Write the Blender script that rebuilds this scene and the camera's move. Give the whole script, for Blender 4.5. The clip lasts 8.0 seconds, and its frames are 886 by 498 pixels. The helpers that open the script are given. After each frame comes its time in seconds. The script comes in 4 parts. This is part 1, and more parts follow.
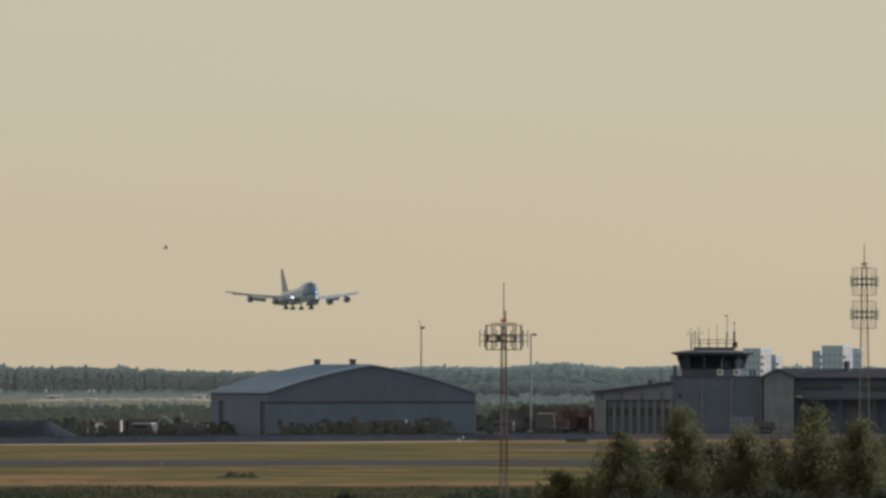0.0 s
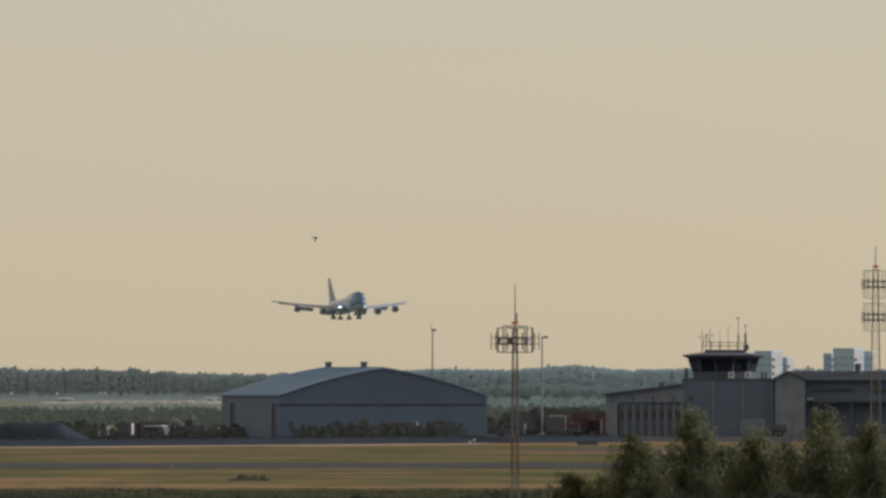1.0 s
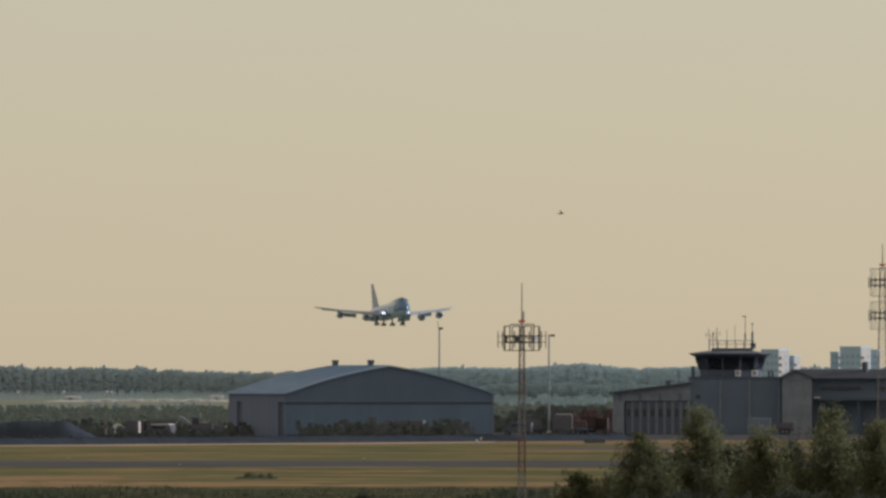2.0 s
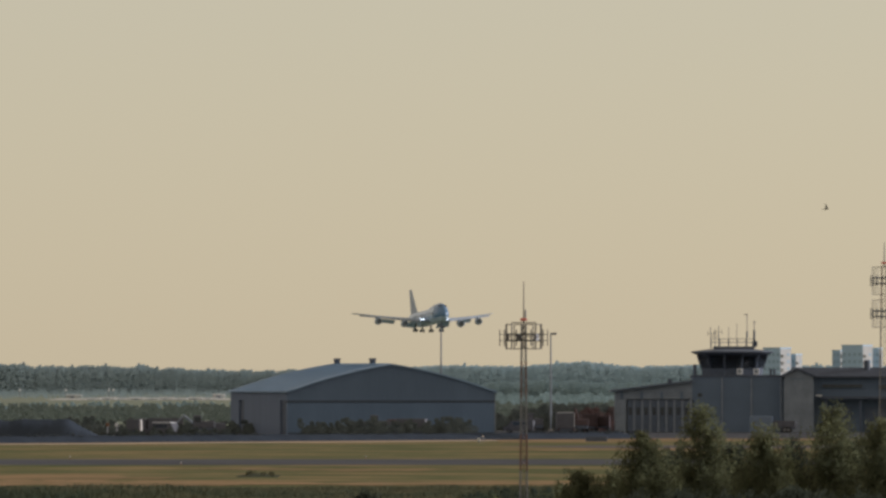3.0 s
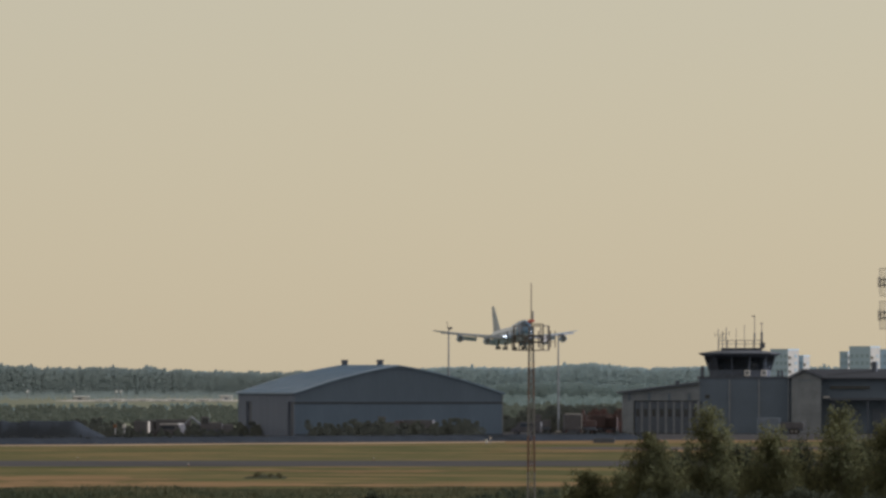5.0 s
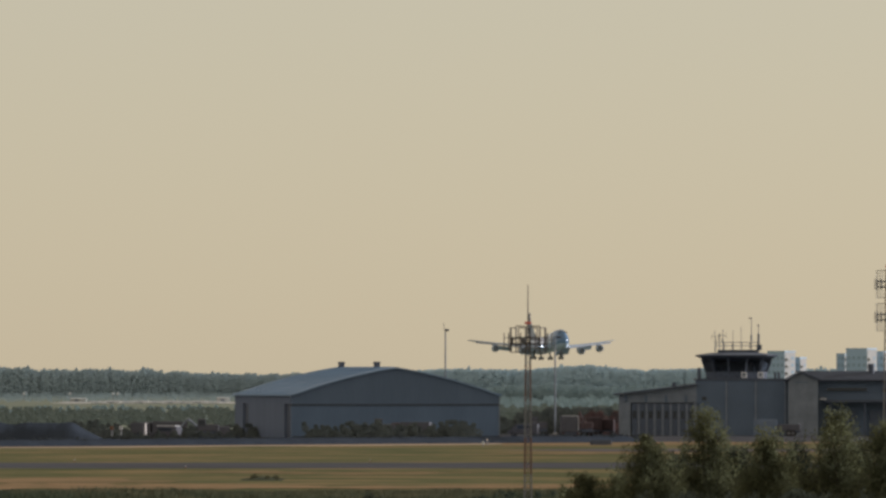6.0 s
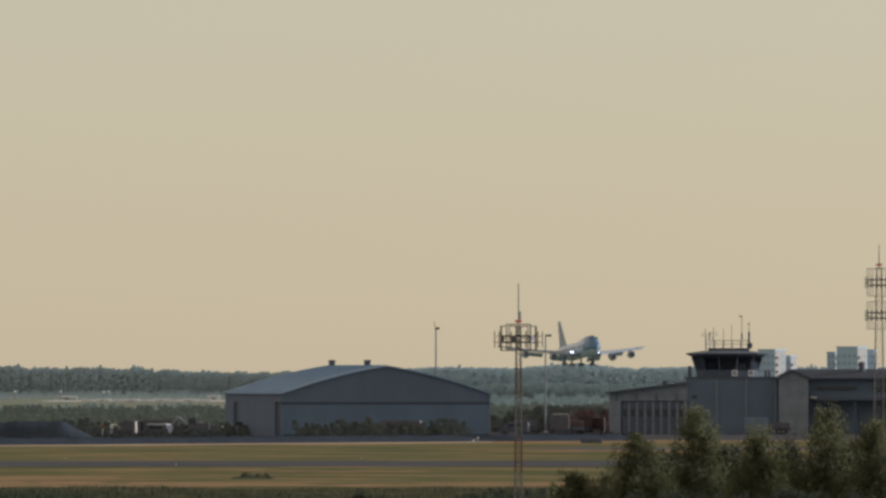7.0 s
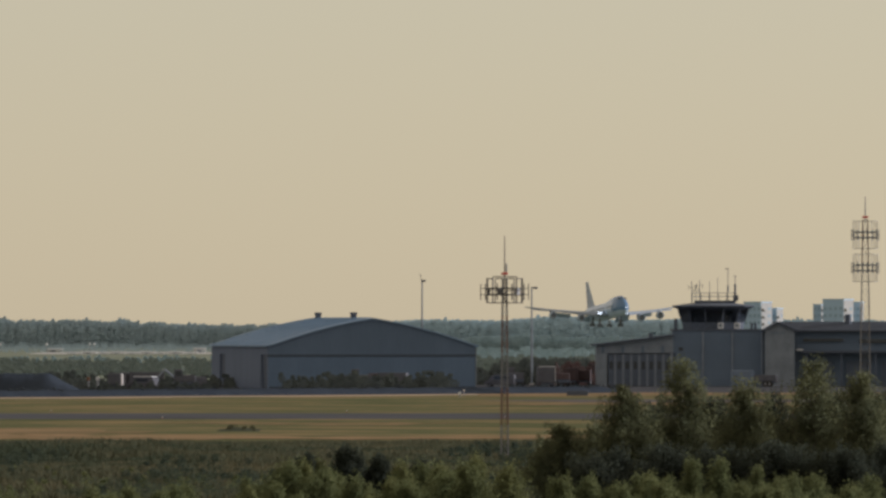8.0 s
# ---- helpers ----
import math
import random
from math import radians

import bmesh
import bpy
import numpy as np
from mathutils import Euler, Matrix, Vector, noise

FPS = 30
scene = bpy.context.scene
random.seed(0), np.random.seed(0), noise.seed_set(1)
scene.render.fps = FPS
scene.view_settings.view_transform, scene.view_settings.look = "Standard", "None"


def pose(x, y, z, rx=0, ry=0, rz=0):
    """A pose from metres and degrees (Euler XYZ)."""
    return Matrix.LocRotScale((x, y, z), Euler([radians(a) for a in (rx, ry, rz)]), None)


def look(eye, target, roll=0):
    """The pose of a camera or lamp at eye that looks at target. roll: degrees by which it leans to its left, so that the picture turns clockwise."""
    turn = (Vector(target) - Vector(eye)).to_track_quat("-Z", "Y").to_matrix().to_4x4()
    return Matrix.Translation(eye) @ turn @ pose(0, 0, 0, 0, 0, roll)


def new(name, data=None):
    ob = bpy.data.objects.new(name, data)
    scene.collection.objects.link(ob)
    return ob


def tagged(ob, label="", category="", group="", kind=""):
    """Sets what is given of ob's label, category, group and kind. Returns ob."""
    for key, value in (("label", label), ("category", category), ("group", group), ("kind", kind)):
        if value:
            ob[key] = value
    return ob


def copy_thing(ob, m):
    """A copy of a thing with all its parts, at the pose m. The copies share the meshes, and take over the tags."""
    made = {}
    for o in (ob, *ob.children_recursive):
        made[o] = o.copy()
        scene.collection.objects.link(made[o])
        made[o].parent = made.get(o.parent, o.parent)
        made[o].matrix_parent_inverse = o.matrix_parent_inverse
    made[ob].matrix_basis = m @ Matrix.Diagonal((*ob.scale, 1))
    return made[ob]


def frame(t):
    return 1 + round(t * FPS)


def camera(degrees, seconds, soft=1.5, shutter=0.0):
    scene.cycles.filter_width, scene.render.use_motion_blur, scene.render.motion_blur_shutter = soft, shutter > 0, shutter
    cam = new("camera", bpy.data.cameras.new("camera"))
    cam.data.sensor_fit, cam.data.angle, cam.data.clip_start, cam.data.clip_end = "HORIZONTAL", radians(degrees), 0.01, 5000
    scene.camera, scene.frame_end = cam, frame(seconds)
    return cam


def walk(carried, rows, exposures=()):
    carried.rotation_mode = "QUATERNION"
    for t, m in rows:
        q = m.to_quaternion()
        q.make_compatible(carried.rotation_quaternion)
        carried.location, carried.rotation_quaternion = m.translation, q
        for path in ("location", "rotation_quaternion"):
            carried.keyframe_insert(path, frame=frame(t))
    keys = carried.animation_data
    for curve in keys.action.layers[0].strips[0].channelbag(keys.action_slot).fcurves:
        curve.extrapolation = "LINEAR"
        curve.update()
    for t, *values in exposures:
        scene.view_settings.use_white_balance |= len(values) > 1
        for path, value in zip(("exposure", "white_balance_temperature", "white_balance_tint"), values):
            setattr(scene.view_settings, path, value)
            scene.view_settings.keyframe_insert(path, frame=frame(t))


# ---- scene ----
# Camera on a tripod on a low hill, long lens, panning with a landing airliner.
cam = camera(4.9264, 8.0, soft=2.9)
EYE = (0.0, 0.0, 10.0)
PAN = [  # seconds, tilt, turn
    (0.0, 90.6781, -0.0047), (0.5, 90.6830, 0.0336), (1.0, 90.6925, 0.0578), (1.5, 90.6925, 0.0723),
    (1.7, 90.6888, 0.0833), (2.8, 90.6753, 0.1053), (3.0, 90.6734, 0.1059), (3.5, 90.6828, 0.1204),
    (4.0, 90.6875, 0.1349), (4.5, 90.6828, 0.1470), (4.7, 90.6809, 0.1480), (5.8, 90.6897, 0.1377),
    (6.0, 90.6925, 0.1298), (6.5, 90.6973, 0.0962), (7.0, 90.6828, 0.0770), (7.3, 90.6787, 0.0597),
    (7.5, 90.6683, 0.0434), (7.6, 90.6511, 0.0377), (7.7, 90.6275, 0.0267), (7.8, 90.5552, 0.0189),
    (7.9, 90.4797, 0.0094), (8.0, 90.4181, 0.0000)]
walk(cam, [(t, pose(*EYE, rx, 0, rz)) for t, rx, rz in PAN],
     exposures=[(0.0, 0.74, 4950, 15), (8.0, 0.74, 4950, 15)])

# ---- light: low hazy evening sun from the right, a little behind the buildings ----
SUN_TURN, SUN_HIGH = 66.0, 15.0
world = bpy.data.worlds.new("evening_sky")
scene.world = world
world.use_nodes = True
wn = world.node_tree.nodes
sky = wn.new("ShaderNodeTexSky")
sky.sky_type, sky.sun_disc = "NISHITA", False
sky.sun_elevation, sky.sun_rotation = radians(SUN_HIGH), radians(SUN_TURN)
sky.air_density, sky.dust_density, sky.ozone_density = 1.0, 0.45, 1.0
haze = wn.new("ShaderNodeMix")  # even evening haze over the whole sky
haze.data_type = "RGBA"
haze.inputs["Factor"].default_value = 0.80
for socket in haze.inputs:
    if socket.type == "RGBA" and socket.name == "B":
        socket.default_value = (3.46, 2.44, 1.155, 1)
world.node_tree.links.new(sky.outputs["Color"], [s for s in haze.inputs if s.type == "RGBA"][0])
world.node_tree.links.new([s for s in haze.outputs if s.type == "RGBA"][0], wn["Background"].inputs["Color"])
wn["Background"].inputs["Strength"].default_value = 0.10
sun = new("sun", bpy.data.lights.new("sun", "SUN"))
sun.data.energy, sun.data.angle, sun.data.color = 2.3, radians(0.6), (1.0, 0.84, 0.64)
_a, _e = radians(SUN_TURN), radians(SUN_HIGH)
sun.matrix_world = look((math.sin(_a) * math.cos(_e) * 900, math.cos(_a) * math.cos(_e) * 900, math.sin(_e) * 900), (0, 0, 0))


# ---- materials ----
def mat(name, color, color2=None, scale=1.0, rough=0.8, metal=0.0, bump=0.0, fine=12.0, random_obj=0.0, island=0.0, spec=0.3, stretch=None, low=0.5, high=0.9, mid=None):
    """A surface with two scales of variation: broad stains and fine grain."""
    m = bpy.data.materials.new(name)
    m.use_nodes = True
    nt = m.node_tree
    N, L = nt.nodes, nt.links
    b = N["Principled BSDF"]
    b.inputs["Roughness"].default_value = rough
    b.inputs["Metallic"].default_value = metal
    b.inputs["Specular IOR Level"].default_value = spec
    color2 = color2 or tuple(c * 0.72 for c in color)
    tc = N.new("ShaderNodeTexCoord")
    mp = N.new("ShaderNodeMapping")
    if stretch:
        mp.inputs["Scale"].default_value = stretch
    L.new(tc.outputs["Object"], mp.inputs["Vector"])
    n1, n2 = N.new("ShaderNodeTexNoise"), N.new("ShaderNodeTexNoise")
    n1.inputs["Scale"].default_value, n1.inputs["Detail"].default_value = scale, 4
    n2.inputs["Scale"].default_value, n2.inputs["Detail"].default_value = scale * fine, 2
    L.new(mp.outputs["Vector"], n1.inputs["Vector"])
    L.new(mp.outputs["Vector"], n2.inputs["Vector"])
    add = N.new("ShaderNodeMath")
    add.operation = "MULTIPLY_ADD"
    L.new(n2.outputs["Fac"], add.inputs[0])
    add.inputs[1].default_value = 0.4
    L.new(n1.outputs["Fac"], add.inputs[2])
    ramp = N.new("ShaderNodeValToRGB")
    ramp.color_ramp.elements[0].position, ramp.color_ramp.elements[1].position = low, high
    ramp.color_ramp.elements[0].color, ramp.color_ramp.elements[1].color = (*color2, 1), (*color, 1)
    if mid:
        ramp.color_ramp.elements.new((low + high) / 2).color = (*mid, 1)
    L.new(add.outputs[0], ramp.inputs["Fac"])
    out = ramp.outputs["Color"]
    for amount, node, sock in ((random_obj, "ShaderNodeObjectInfo", "Random"), (island, "ShaderNodeNewGeometry", "Random Per Island")):
        if amount:
            src, hsv = N.new(node), N.new("ShaderNodeHueSaturation")
            rng = N.new("ShaderNodeMapRange")
            rng.inputs["To Min"].default_value, rng.inputs["To Max"].default_value = 1 - amount, 1 + amount
            L.new(src.outputs[sock], rng.inputs["Value"])
            L.new(rng.outputs["Result"], hsv.inputs["Value"])
            L.new(out, hsv.inputs["Color"])
            out = hsv.outputs["Color"]
    L.new(out, b.inputs["Base Color"])
    if bump:
        bp = N.new("ShaderNodeBump")
        bp.inputs["Strength"].default_value = bump
        bp.inputs["Distance"].default_value = 0.05
        L.new(n2.outputs["Fac"], bp.inputs["Height"])
        L.new(bp.outputs["Normal"], b.inputs["Normal"])
    return m


def leaf_mat(name, color, color2, trans=0.35, scale=0.5, vary=0.3, spec=0.1, low=0.5, high=0.9):
    """Foliage: matte leaves that let some light through."""
    m = mat(name, color, color2, scale=scale, rough=0.7, island=vary, fine=9, spec=spec, low=low, high=high)
    nt = m.node_tree
    b = nt.nodes["Principled BSDF"]
    tr, mx = nt.nodes.new("ShaderNodeBsdfTranslucent"), nt.nodes.new("ShaderNodeMixShader")
    mx.inputs["Fac"].default_value = trans
    nt.links.new(b.inputs["Base Color"].links[0].from_socket, tr.inputs["Color"])
    nt.links.new(b.outputs["BSDF"], mx.inputs[1])
    nt.links.new(tr.outputs["BSDF"], mx.inputs[2])
    nt.links.new(mx.outputs["Shader"], nt.nodes["Material Output"].inputs["Surface"])
    return m


def glow(name, color, strength):
    m = bpy.data.materials.new(name)
    m.use_nodes = True
    b = m.node_tree.nodes["Principled BSDF"]
    b.inputs["Base Color"].default_value = (*color, 1)
    b.inputs["Emission Color"].default_value = (*color, 1)
    b.inputs["Emission Strength"].default_value = strength
    return m


def pane_mat(name, tint=(0.6, 0.7, 0.75)):
    m = bpy.data.materials.new(name)
    m.use_nodes = True
    nt = m.node_tree
    g = nt.nodes["Principled BSDF"]
    g.inputs["Base Color"].default_value = (*tint, 1)
    g.inputs["Roughness"].default_value = 0.05
    g.inputs["Transmission Weight"].default_value = 1.0
    g.inputs["IOR"].default_value = 1.45
    return m


# ---- mesh tools ----
def part(name, bm, material, parent=None, label="", smooth=False):
    """Links a bmesh as one mesh object, under a thing or a part if one is given."""
    me = bpy.data.meshes.new(name)
    bm.normal_update()
    bm.to_mesh(me)
    bm.free()
    for m in (material if isinstance(material, (list, tuple)) else [material]):
        me.materials.append(m)
    if smooth:
        me.polygons.foreach_set("use_smooth", [True] * len(me.polygons))
    ob = new(name, me)
    if parent:
        ob.parent = parent
    if label:
        ob["label"] = label
    return ob


def thing(name, m, label, category, group="", kind=""):
    """An empty at a thing's base, which carries its parts."""
    ob = new(name)
    ob.matrix_world = m
    ob.empty_display_size = 0.5
    return tagged(ob, label, category, group, kind)


def box(bm, c, s, rz=0.0, bevel=0.0, taper=1.0):
    """A block with its centre at c and sizes s; taper scales its top."""
    x, y, z = (v / 2 for v in s)
    ca, sa = math.cos(radians(rz)), math.sin(radians(rz))
    vs = []
    for dz, k in ((-z, 1.0), (z, taper)):
        for dx, dy in ((-x, -y), (x, -y), (x, y), (-x, y)):
            px, py = dx * k, dy * k
            vs.append(bm.verts.new((c[0] + px * ca - py * sa, c[1] + px * sa + py * ca, c[2] + dz)))
    fs = [bm.faces.new([vs[i] for i in f]) for f in ((3, 2, 1, 0), (4, 5, 6, 7), (0, 1, 5, 4), (1, 2, 6, 5), (2, 3, 7, 6), (3, 0, 4, 7))]
    if bevel:
        bmesh.ops.bevel(bm, geom=list({e for f in fs for e in f.edges}), offset=bevel, segments=1, affect="EDGES")
    return bm


def beam(bm, p, q, r, n=6, r2=None):
    """A round bar from p to q."""
    p, q = Vector(p), Vector(q)
    d = (q - p).normalized()
    a = d.orthogonal().normalized()
    b = d.cross(a)
    r2 = r if r2 is None else r2
    rings = []
    for c, rr in ((p, r), (q, r2)):
        rings.append([bm.verts.new(c + (a * math.cos(2 * math.pi * i / n) + b * math.sin(2 * math.pi * i / n)) * rr) for i in range(n)])
    for i in range(n):
        j = (i + 1) % n
        bm.faces.new((rings[0][i], rings[0][j], rings[1][j], rings[1][i]))
    bm.faces.new(rings[0][::-1])
    bm.faces.new(rings[1])
    return bm


def loft(bm, rings, cap=True):
    """Skin over rings of points of equal count."""
    vr = [[bm.verts.new(p) for p in ring] for ring in rings]
    n = len(vr[0])
    for a, b in zip(vr, vr[1:]):
        for i in range(n):
            j = (i + 1) % n
            bm.faces.new((a[i], a[j], b[j], b[i]))
    if cap:
        bm.faces.new(vr[0][::-1])
        bm.faces.new(vr[-1])
    bmesh.ops.recalc_face_normals(bm, faces=bm.faces[:])
    return bm


def prism(bm, outline, y0, y1):
    """An x-z outline pushed from y0 to y1."""
    return loft(bm, [[(x, y0, z) for x, z in outline], [(x, y1, z) for x, z in outline]])


BM = bmesh.new

# ---- colours ----
M_grass = mat("dry_grass", (0.26, 0.18, 0.083), (0.085, 0.095, 0.038), scale=0.05, rough=0.95, fine=7, spec=0.02, stretch=(0.8, 1.0, 1), low=0.56, high=0.88, mid=(0.145, 0.133, 0.055))
M_asphalt = mat("runway_asphalt", (0.085, 0.085, 0.09), (0.06, 0.06, 0.065), scale=0.05, rough=0.95, spec=0.05)
M_straw = mat("straw_grass", (0.35, 0.225, 0.115), (0.13, 0.11, 0.05), scale=0.11, rough=0.95, spec=0.02, stretch=(0.4, 1, 1))
M_palestraw = mat("pale_straw", (0.46, 0.36, 0.24), (0.36, 0.27, 0.17), scale=0.06, rough=0.95, spec=0.02, stretch=(0.3, 1, 1))
M_concrete = mat("pale_concrete", (0.55, 0.52, 0.47), (0.42, 0.40, 0.37), scale=0.05, rough=0.85)
M_yard = mat("yard_gravel", (0.083, 0.083, 0.088), (0.054, 0.055, 0.060), scale=0.05, rough=0.95, spec=0.03)
# distance haze put into the cladding, wall and dark metal colours: lifted, blued
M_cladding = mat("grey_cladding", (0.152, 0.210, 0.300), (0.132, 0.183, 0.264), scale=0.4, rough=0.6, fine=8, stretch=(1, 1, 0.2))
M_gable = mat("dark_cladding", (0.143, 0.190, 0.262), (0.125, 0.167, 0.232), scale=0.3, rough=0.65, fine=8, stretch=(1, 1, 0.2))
M_band = mat("dark_trim", (0.073, 0.086, 0.112), scale=1, rough=0.6)
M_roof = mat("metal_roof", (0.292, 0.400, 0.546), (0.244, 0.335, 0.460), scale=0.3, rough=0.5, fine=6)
M_dark = mat("dark_metal", (0.115, 0.134, 0.174), scale=3, rough=0.6)
M_steel = mat("galvanised_steel", (0.26, 0.255, 0.25), (0.18, 0.175, 0.17), scale=4, rough=0.5, metal=0.6)
M_red = mat("red_paint", (0.15, 0.055, 0.045), (0.10, 0.04, 0.035), scale=3, rough=0.6)
M_rust = mat("faded_red_paint", (0.20, 0.115, 0.085), (0.14, 0.085, 0.065), scale=3, rough=0.7)
M_white = mat("white_paint", (0.78, 0.77, 0.74), (0.66, 0.65, 0.62), scale=1, rough=0.45)
M_wall = mat("blue_grey_render", (0.152, 0.192, 0.25), (0.13, 0.166, 0.218), scale=0.3, rough=0.85)
M_beige = mat("beige_render", (0.268, 0.296, 0.326), (0.200, 0.220, 0.241), scale=0.5, rough=0.9, fine=5)
M_glassdark = mat("dark_window", (0.05, 0.06, 0.075), scale=2, rough=0.12, spec=0.5)
M_tyre = mat("rubber", (0.045, 0.045, 0.047), scale=5, rough=0.85)
M_bark = mat("bark", (0.156, 0.130, 0.107), (0.068, 0.055, 0.048), scale=4, rough=0.95, bump=0.4)
M_birch = leaf_mat("birch_leaves", (0.182, 0.186, 0.092), (0.11, 0.124, 0.074), trans=0.6, vary=0.18)
M_scrub = leaf_mat("scrub_leaves", (0.122, 0.112, 0.062), (0.064, 0.076, 0.047), trans=0.45, scale=0.045, vary=0.04, spec=0.02, low=0.58, high=0.84)
# far foliage: haze put into the leaf colour, pale and blue-green
M_far = leaf_mat("haze_tinted_forest", (0.385, 0.47, 0.50), (0.345, 0.425, 0.455), trans=0.12, scale=0.012, vary=0.05, spec=0.0)
M_scrub2 = leaf_mat("bush_leaves", (0.083, 0.100, 0.066), (0.054, 0.070, 0.054), trans=0.4, scale=0.1, vary=0.2, spec=0.02)
M_birch2 = leaf_mat("dark_leaves", (0.18, 0.19, 0.077), (0.118, 0.136, 0.062), trans=0.6, vary=0.16, spec=0.02)
# leaf copy darkened for shade in the lower trees; also for dark bushes
M_shadeleaf = leaf_mat("shaded_dark_leaves", (0.076, 0.085, 0.060), (0.051, 0.060, 0.047), trans=0.5, vary=0.18, spec=0.02)
M_young = leaf_mat("light_leaves", (0.205, 0.208, 0.08), (0.135, 0.148, 0.064), trans=0.6, vary=0.16, spec=0.02)
# ridge leaves paled further, more haze in the colour
M_far3 = leaf_mat("haze_tinted_ridge", (0.475, 0.60, 0.665), (0.44, 0.56, 0.62), trans=0.12, scale=0.012, vary=0.03, spec=0.0)
# lightened: two kilometres of haze put into the colour
M_bushfar = leaf_mat("haze_tinted_bush_leaves", (0.219, 0.255, 0.219), (0.175, 0.210, 0.187), trans=0.15, scale=0.05, vary=0.08)
M_dullred = mat("dull_red_paint", (0.125, 0.088, 0.086), (0.095, 0.075, 0.075), scale=2, rough=0.85, spec=0.1)
# haze in the colour of the low woodland and far bushes
M_far2 = leaf_mat("haze_tinted_woodland", (0.34, 0.43, 0.445), (0.305, 0.39, 0.405), trans=0.12, scale=0.012, vary=0.03, spec=0.0)
M_hedge = leaf_mat("hedge_leaves", (0.093, 0.105, 0.116), (0.073, 0.084, 0.094), trans=0.3, vary=0.08)
M_tuft = mat("dark_tufts", (0.065, 0.07, 0.042), (0.045, 0.052, 0.034), scale=1.5, rough=0.95, spec=0.02)
M_yardbush = leaf_mat("yard_bush_leaves", (0.128, 0.142, 0.124), (0.098, 0.112, 0.106), trans=0.25, scale=0.15, vary=0.08)
M_redbush = leaf_mat("red_bush_leaves", (0.161, 0.098, 0.088), (0.102, 0.085, 0.080), trans=0.45, scale=0.3, vary=0.1)
# grey-green with the haze over the far ground painted in
M_farfield = mat("haze_tinted_field_grass", (0.235, 0.25, 0.18), (0.185, 0.205, 0.15), scale=0.02, rough=0.95, spec=0.02, stretch=(1, 0.3, 1))
M_taxi = mat("taxiway_asphalt", (0.125, 0.108, 0.105), (0.095, 0.083, 0.08), scale=0.05, rough=0.95, spec=0.05)
M_container = mat("container_paint", (0.229, 0.275, 0.348), (0.185, 0.225, 0.289), scale=0.8, rough=0.6)
M_soil = mat("dark_soil", (0.052, 0.062, 0.079), (0.041, 0.049, 0.063), scale=0.35, rough=1.0, spec=0.0, bump=0.4)

# ---- ground ----
def sheet(name, x0, x1, y0, y1, z, material, label, category, wob=0.0, n=60, end=0.0, slant=0.0):
    bm = BM()
    rnd = random.Random(name)
    prev = None
    for i in range(n + 1):
        x = x0 + (x1 - x0) * i / n
        k = min(1.0, (x - x0 + .01) / end, (x1 - x + .01) / end) if end else 1.0
        mid = (y0 + y1) / 2 + wob * noise.noise((x * 0.05, y0, 7))
        half = (y1 - y0) / 2 * k * (1 + (.8 * noise.noise((x * 0.31, y1, 1)) if end else 0))
        a = mid - half + (0 if end else wob * noise.noise((x * 0.02, y0, 0)))
        b = mid + half + (0 if end else wob * noise.noise((x * 0.023, y1, 3)))
        row = (bm.verts.new((x, a + slant * (x + 60), z)), bm.verts.new((x, b + slant * (x + 60), z)))
        if prev:
            bm.faces.new((prev[0], row[0], row[1], prev[1]))
        prev = row
    return tagged(part(name, bm, material), label, category, kind="structure")


bm = BM()
NX, NY = 40, 60
ys = [-400 + 5800 * (j / NY) for j in range(NY + 1)]
grid = [[bm.verts.new((-2600 + 5200 * i / NX, y, 0)) for i in range(NX + 1)] for y in ys]
for a, b in zip(grid, grid[1:]):
    for i in range(NX):
        bm.faces.new((a[i], a[i + 1], b[i + 1], b[i]))
tagged(part("ground", bm, M_grass), "airfield ground of dry yellow-green grass", "ground", kind="structure")
bm = BM()  # the low hill on which the camera stands
rings = [[(r * math.cos(2 * math.pi * i / 48), r * math.sin(2 * math.pi * i / 48) - 8, z) for i in range(48)]
         for r, z in ((110, -.05), (85, .9), (60, 3.6), (40, 6.3), (22, 8.0), (10, 8.4), (.5, 8.45))]
tagged(part("ground_hill", loft(bm, rings), M_grass, None, "", True), "low grassy hill above the airfield", "hill", kind="structure")
sheet("road_runway", -300, 300, 1085, 1153, 0.02, M_asphalt, "grey asphalt runway between mown grass verges", "runway", 1.0)
for _x0, _x1, _y0, _y1 in ((-60, -12, 892, 928), (-17, 26, 897, 920), (-70, -26, 935, 985), (-40, -6, 900, 912), (-30, 4, 1030, 1050), (14, 60, 1000, 1022), (2, 40, 1280, 1310)):
    sheet("ground_straw", _x0, _x1, _y0, _y1, 0.02 + 0.00001 * _y1, M_straw, "patch of dry straw-coloured grass", "grass", 16, 160, 9.0)
SLANT = 1.1  # the yard's edge runs away to the right
sheet("ground_straw_far", -160, 6, 1376, 1404, 0.022, M_palestraw, "thin strip of bleached straw by the earth bank", "grass", 8, 160, slant=SLANT)
sheet("ground_straw_far", 5, 120, 1345, 1402, 0.024, M_straw, "strip of dry straw-coloured grass by the earth bank", "grass", 8, 160, slant=SLANT)
sheet("road_taxiway", 4, 160, 1318, 1362, 0.026, M_taxi, "purplish grey taxiway running in from the buildings", "taxiway", 4, 80, 14.0)
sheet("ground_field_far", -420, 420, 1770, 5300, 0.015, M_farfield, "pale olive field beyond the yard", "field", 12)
sheet("pavement_yard", -260, 260, 1500, 1780, 0.025, M_yard, "grey gravel and asphalt yard round the hangar", "yard", 4)
sheet("pavement_apron", -140, -66, 3450, 3600, 0.03, M_concrete, "pale sunlit concrete apron far off", "apron", 10)

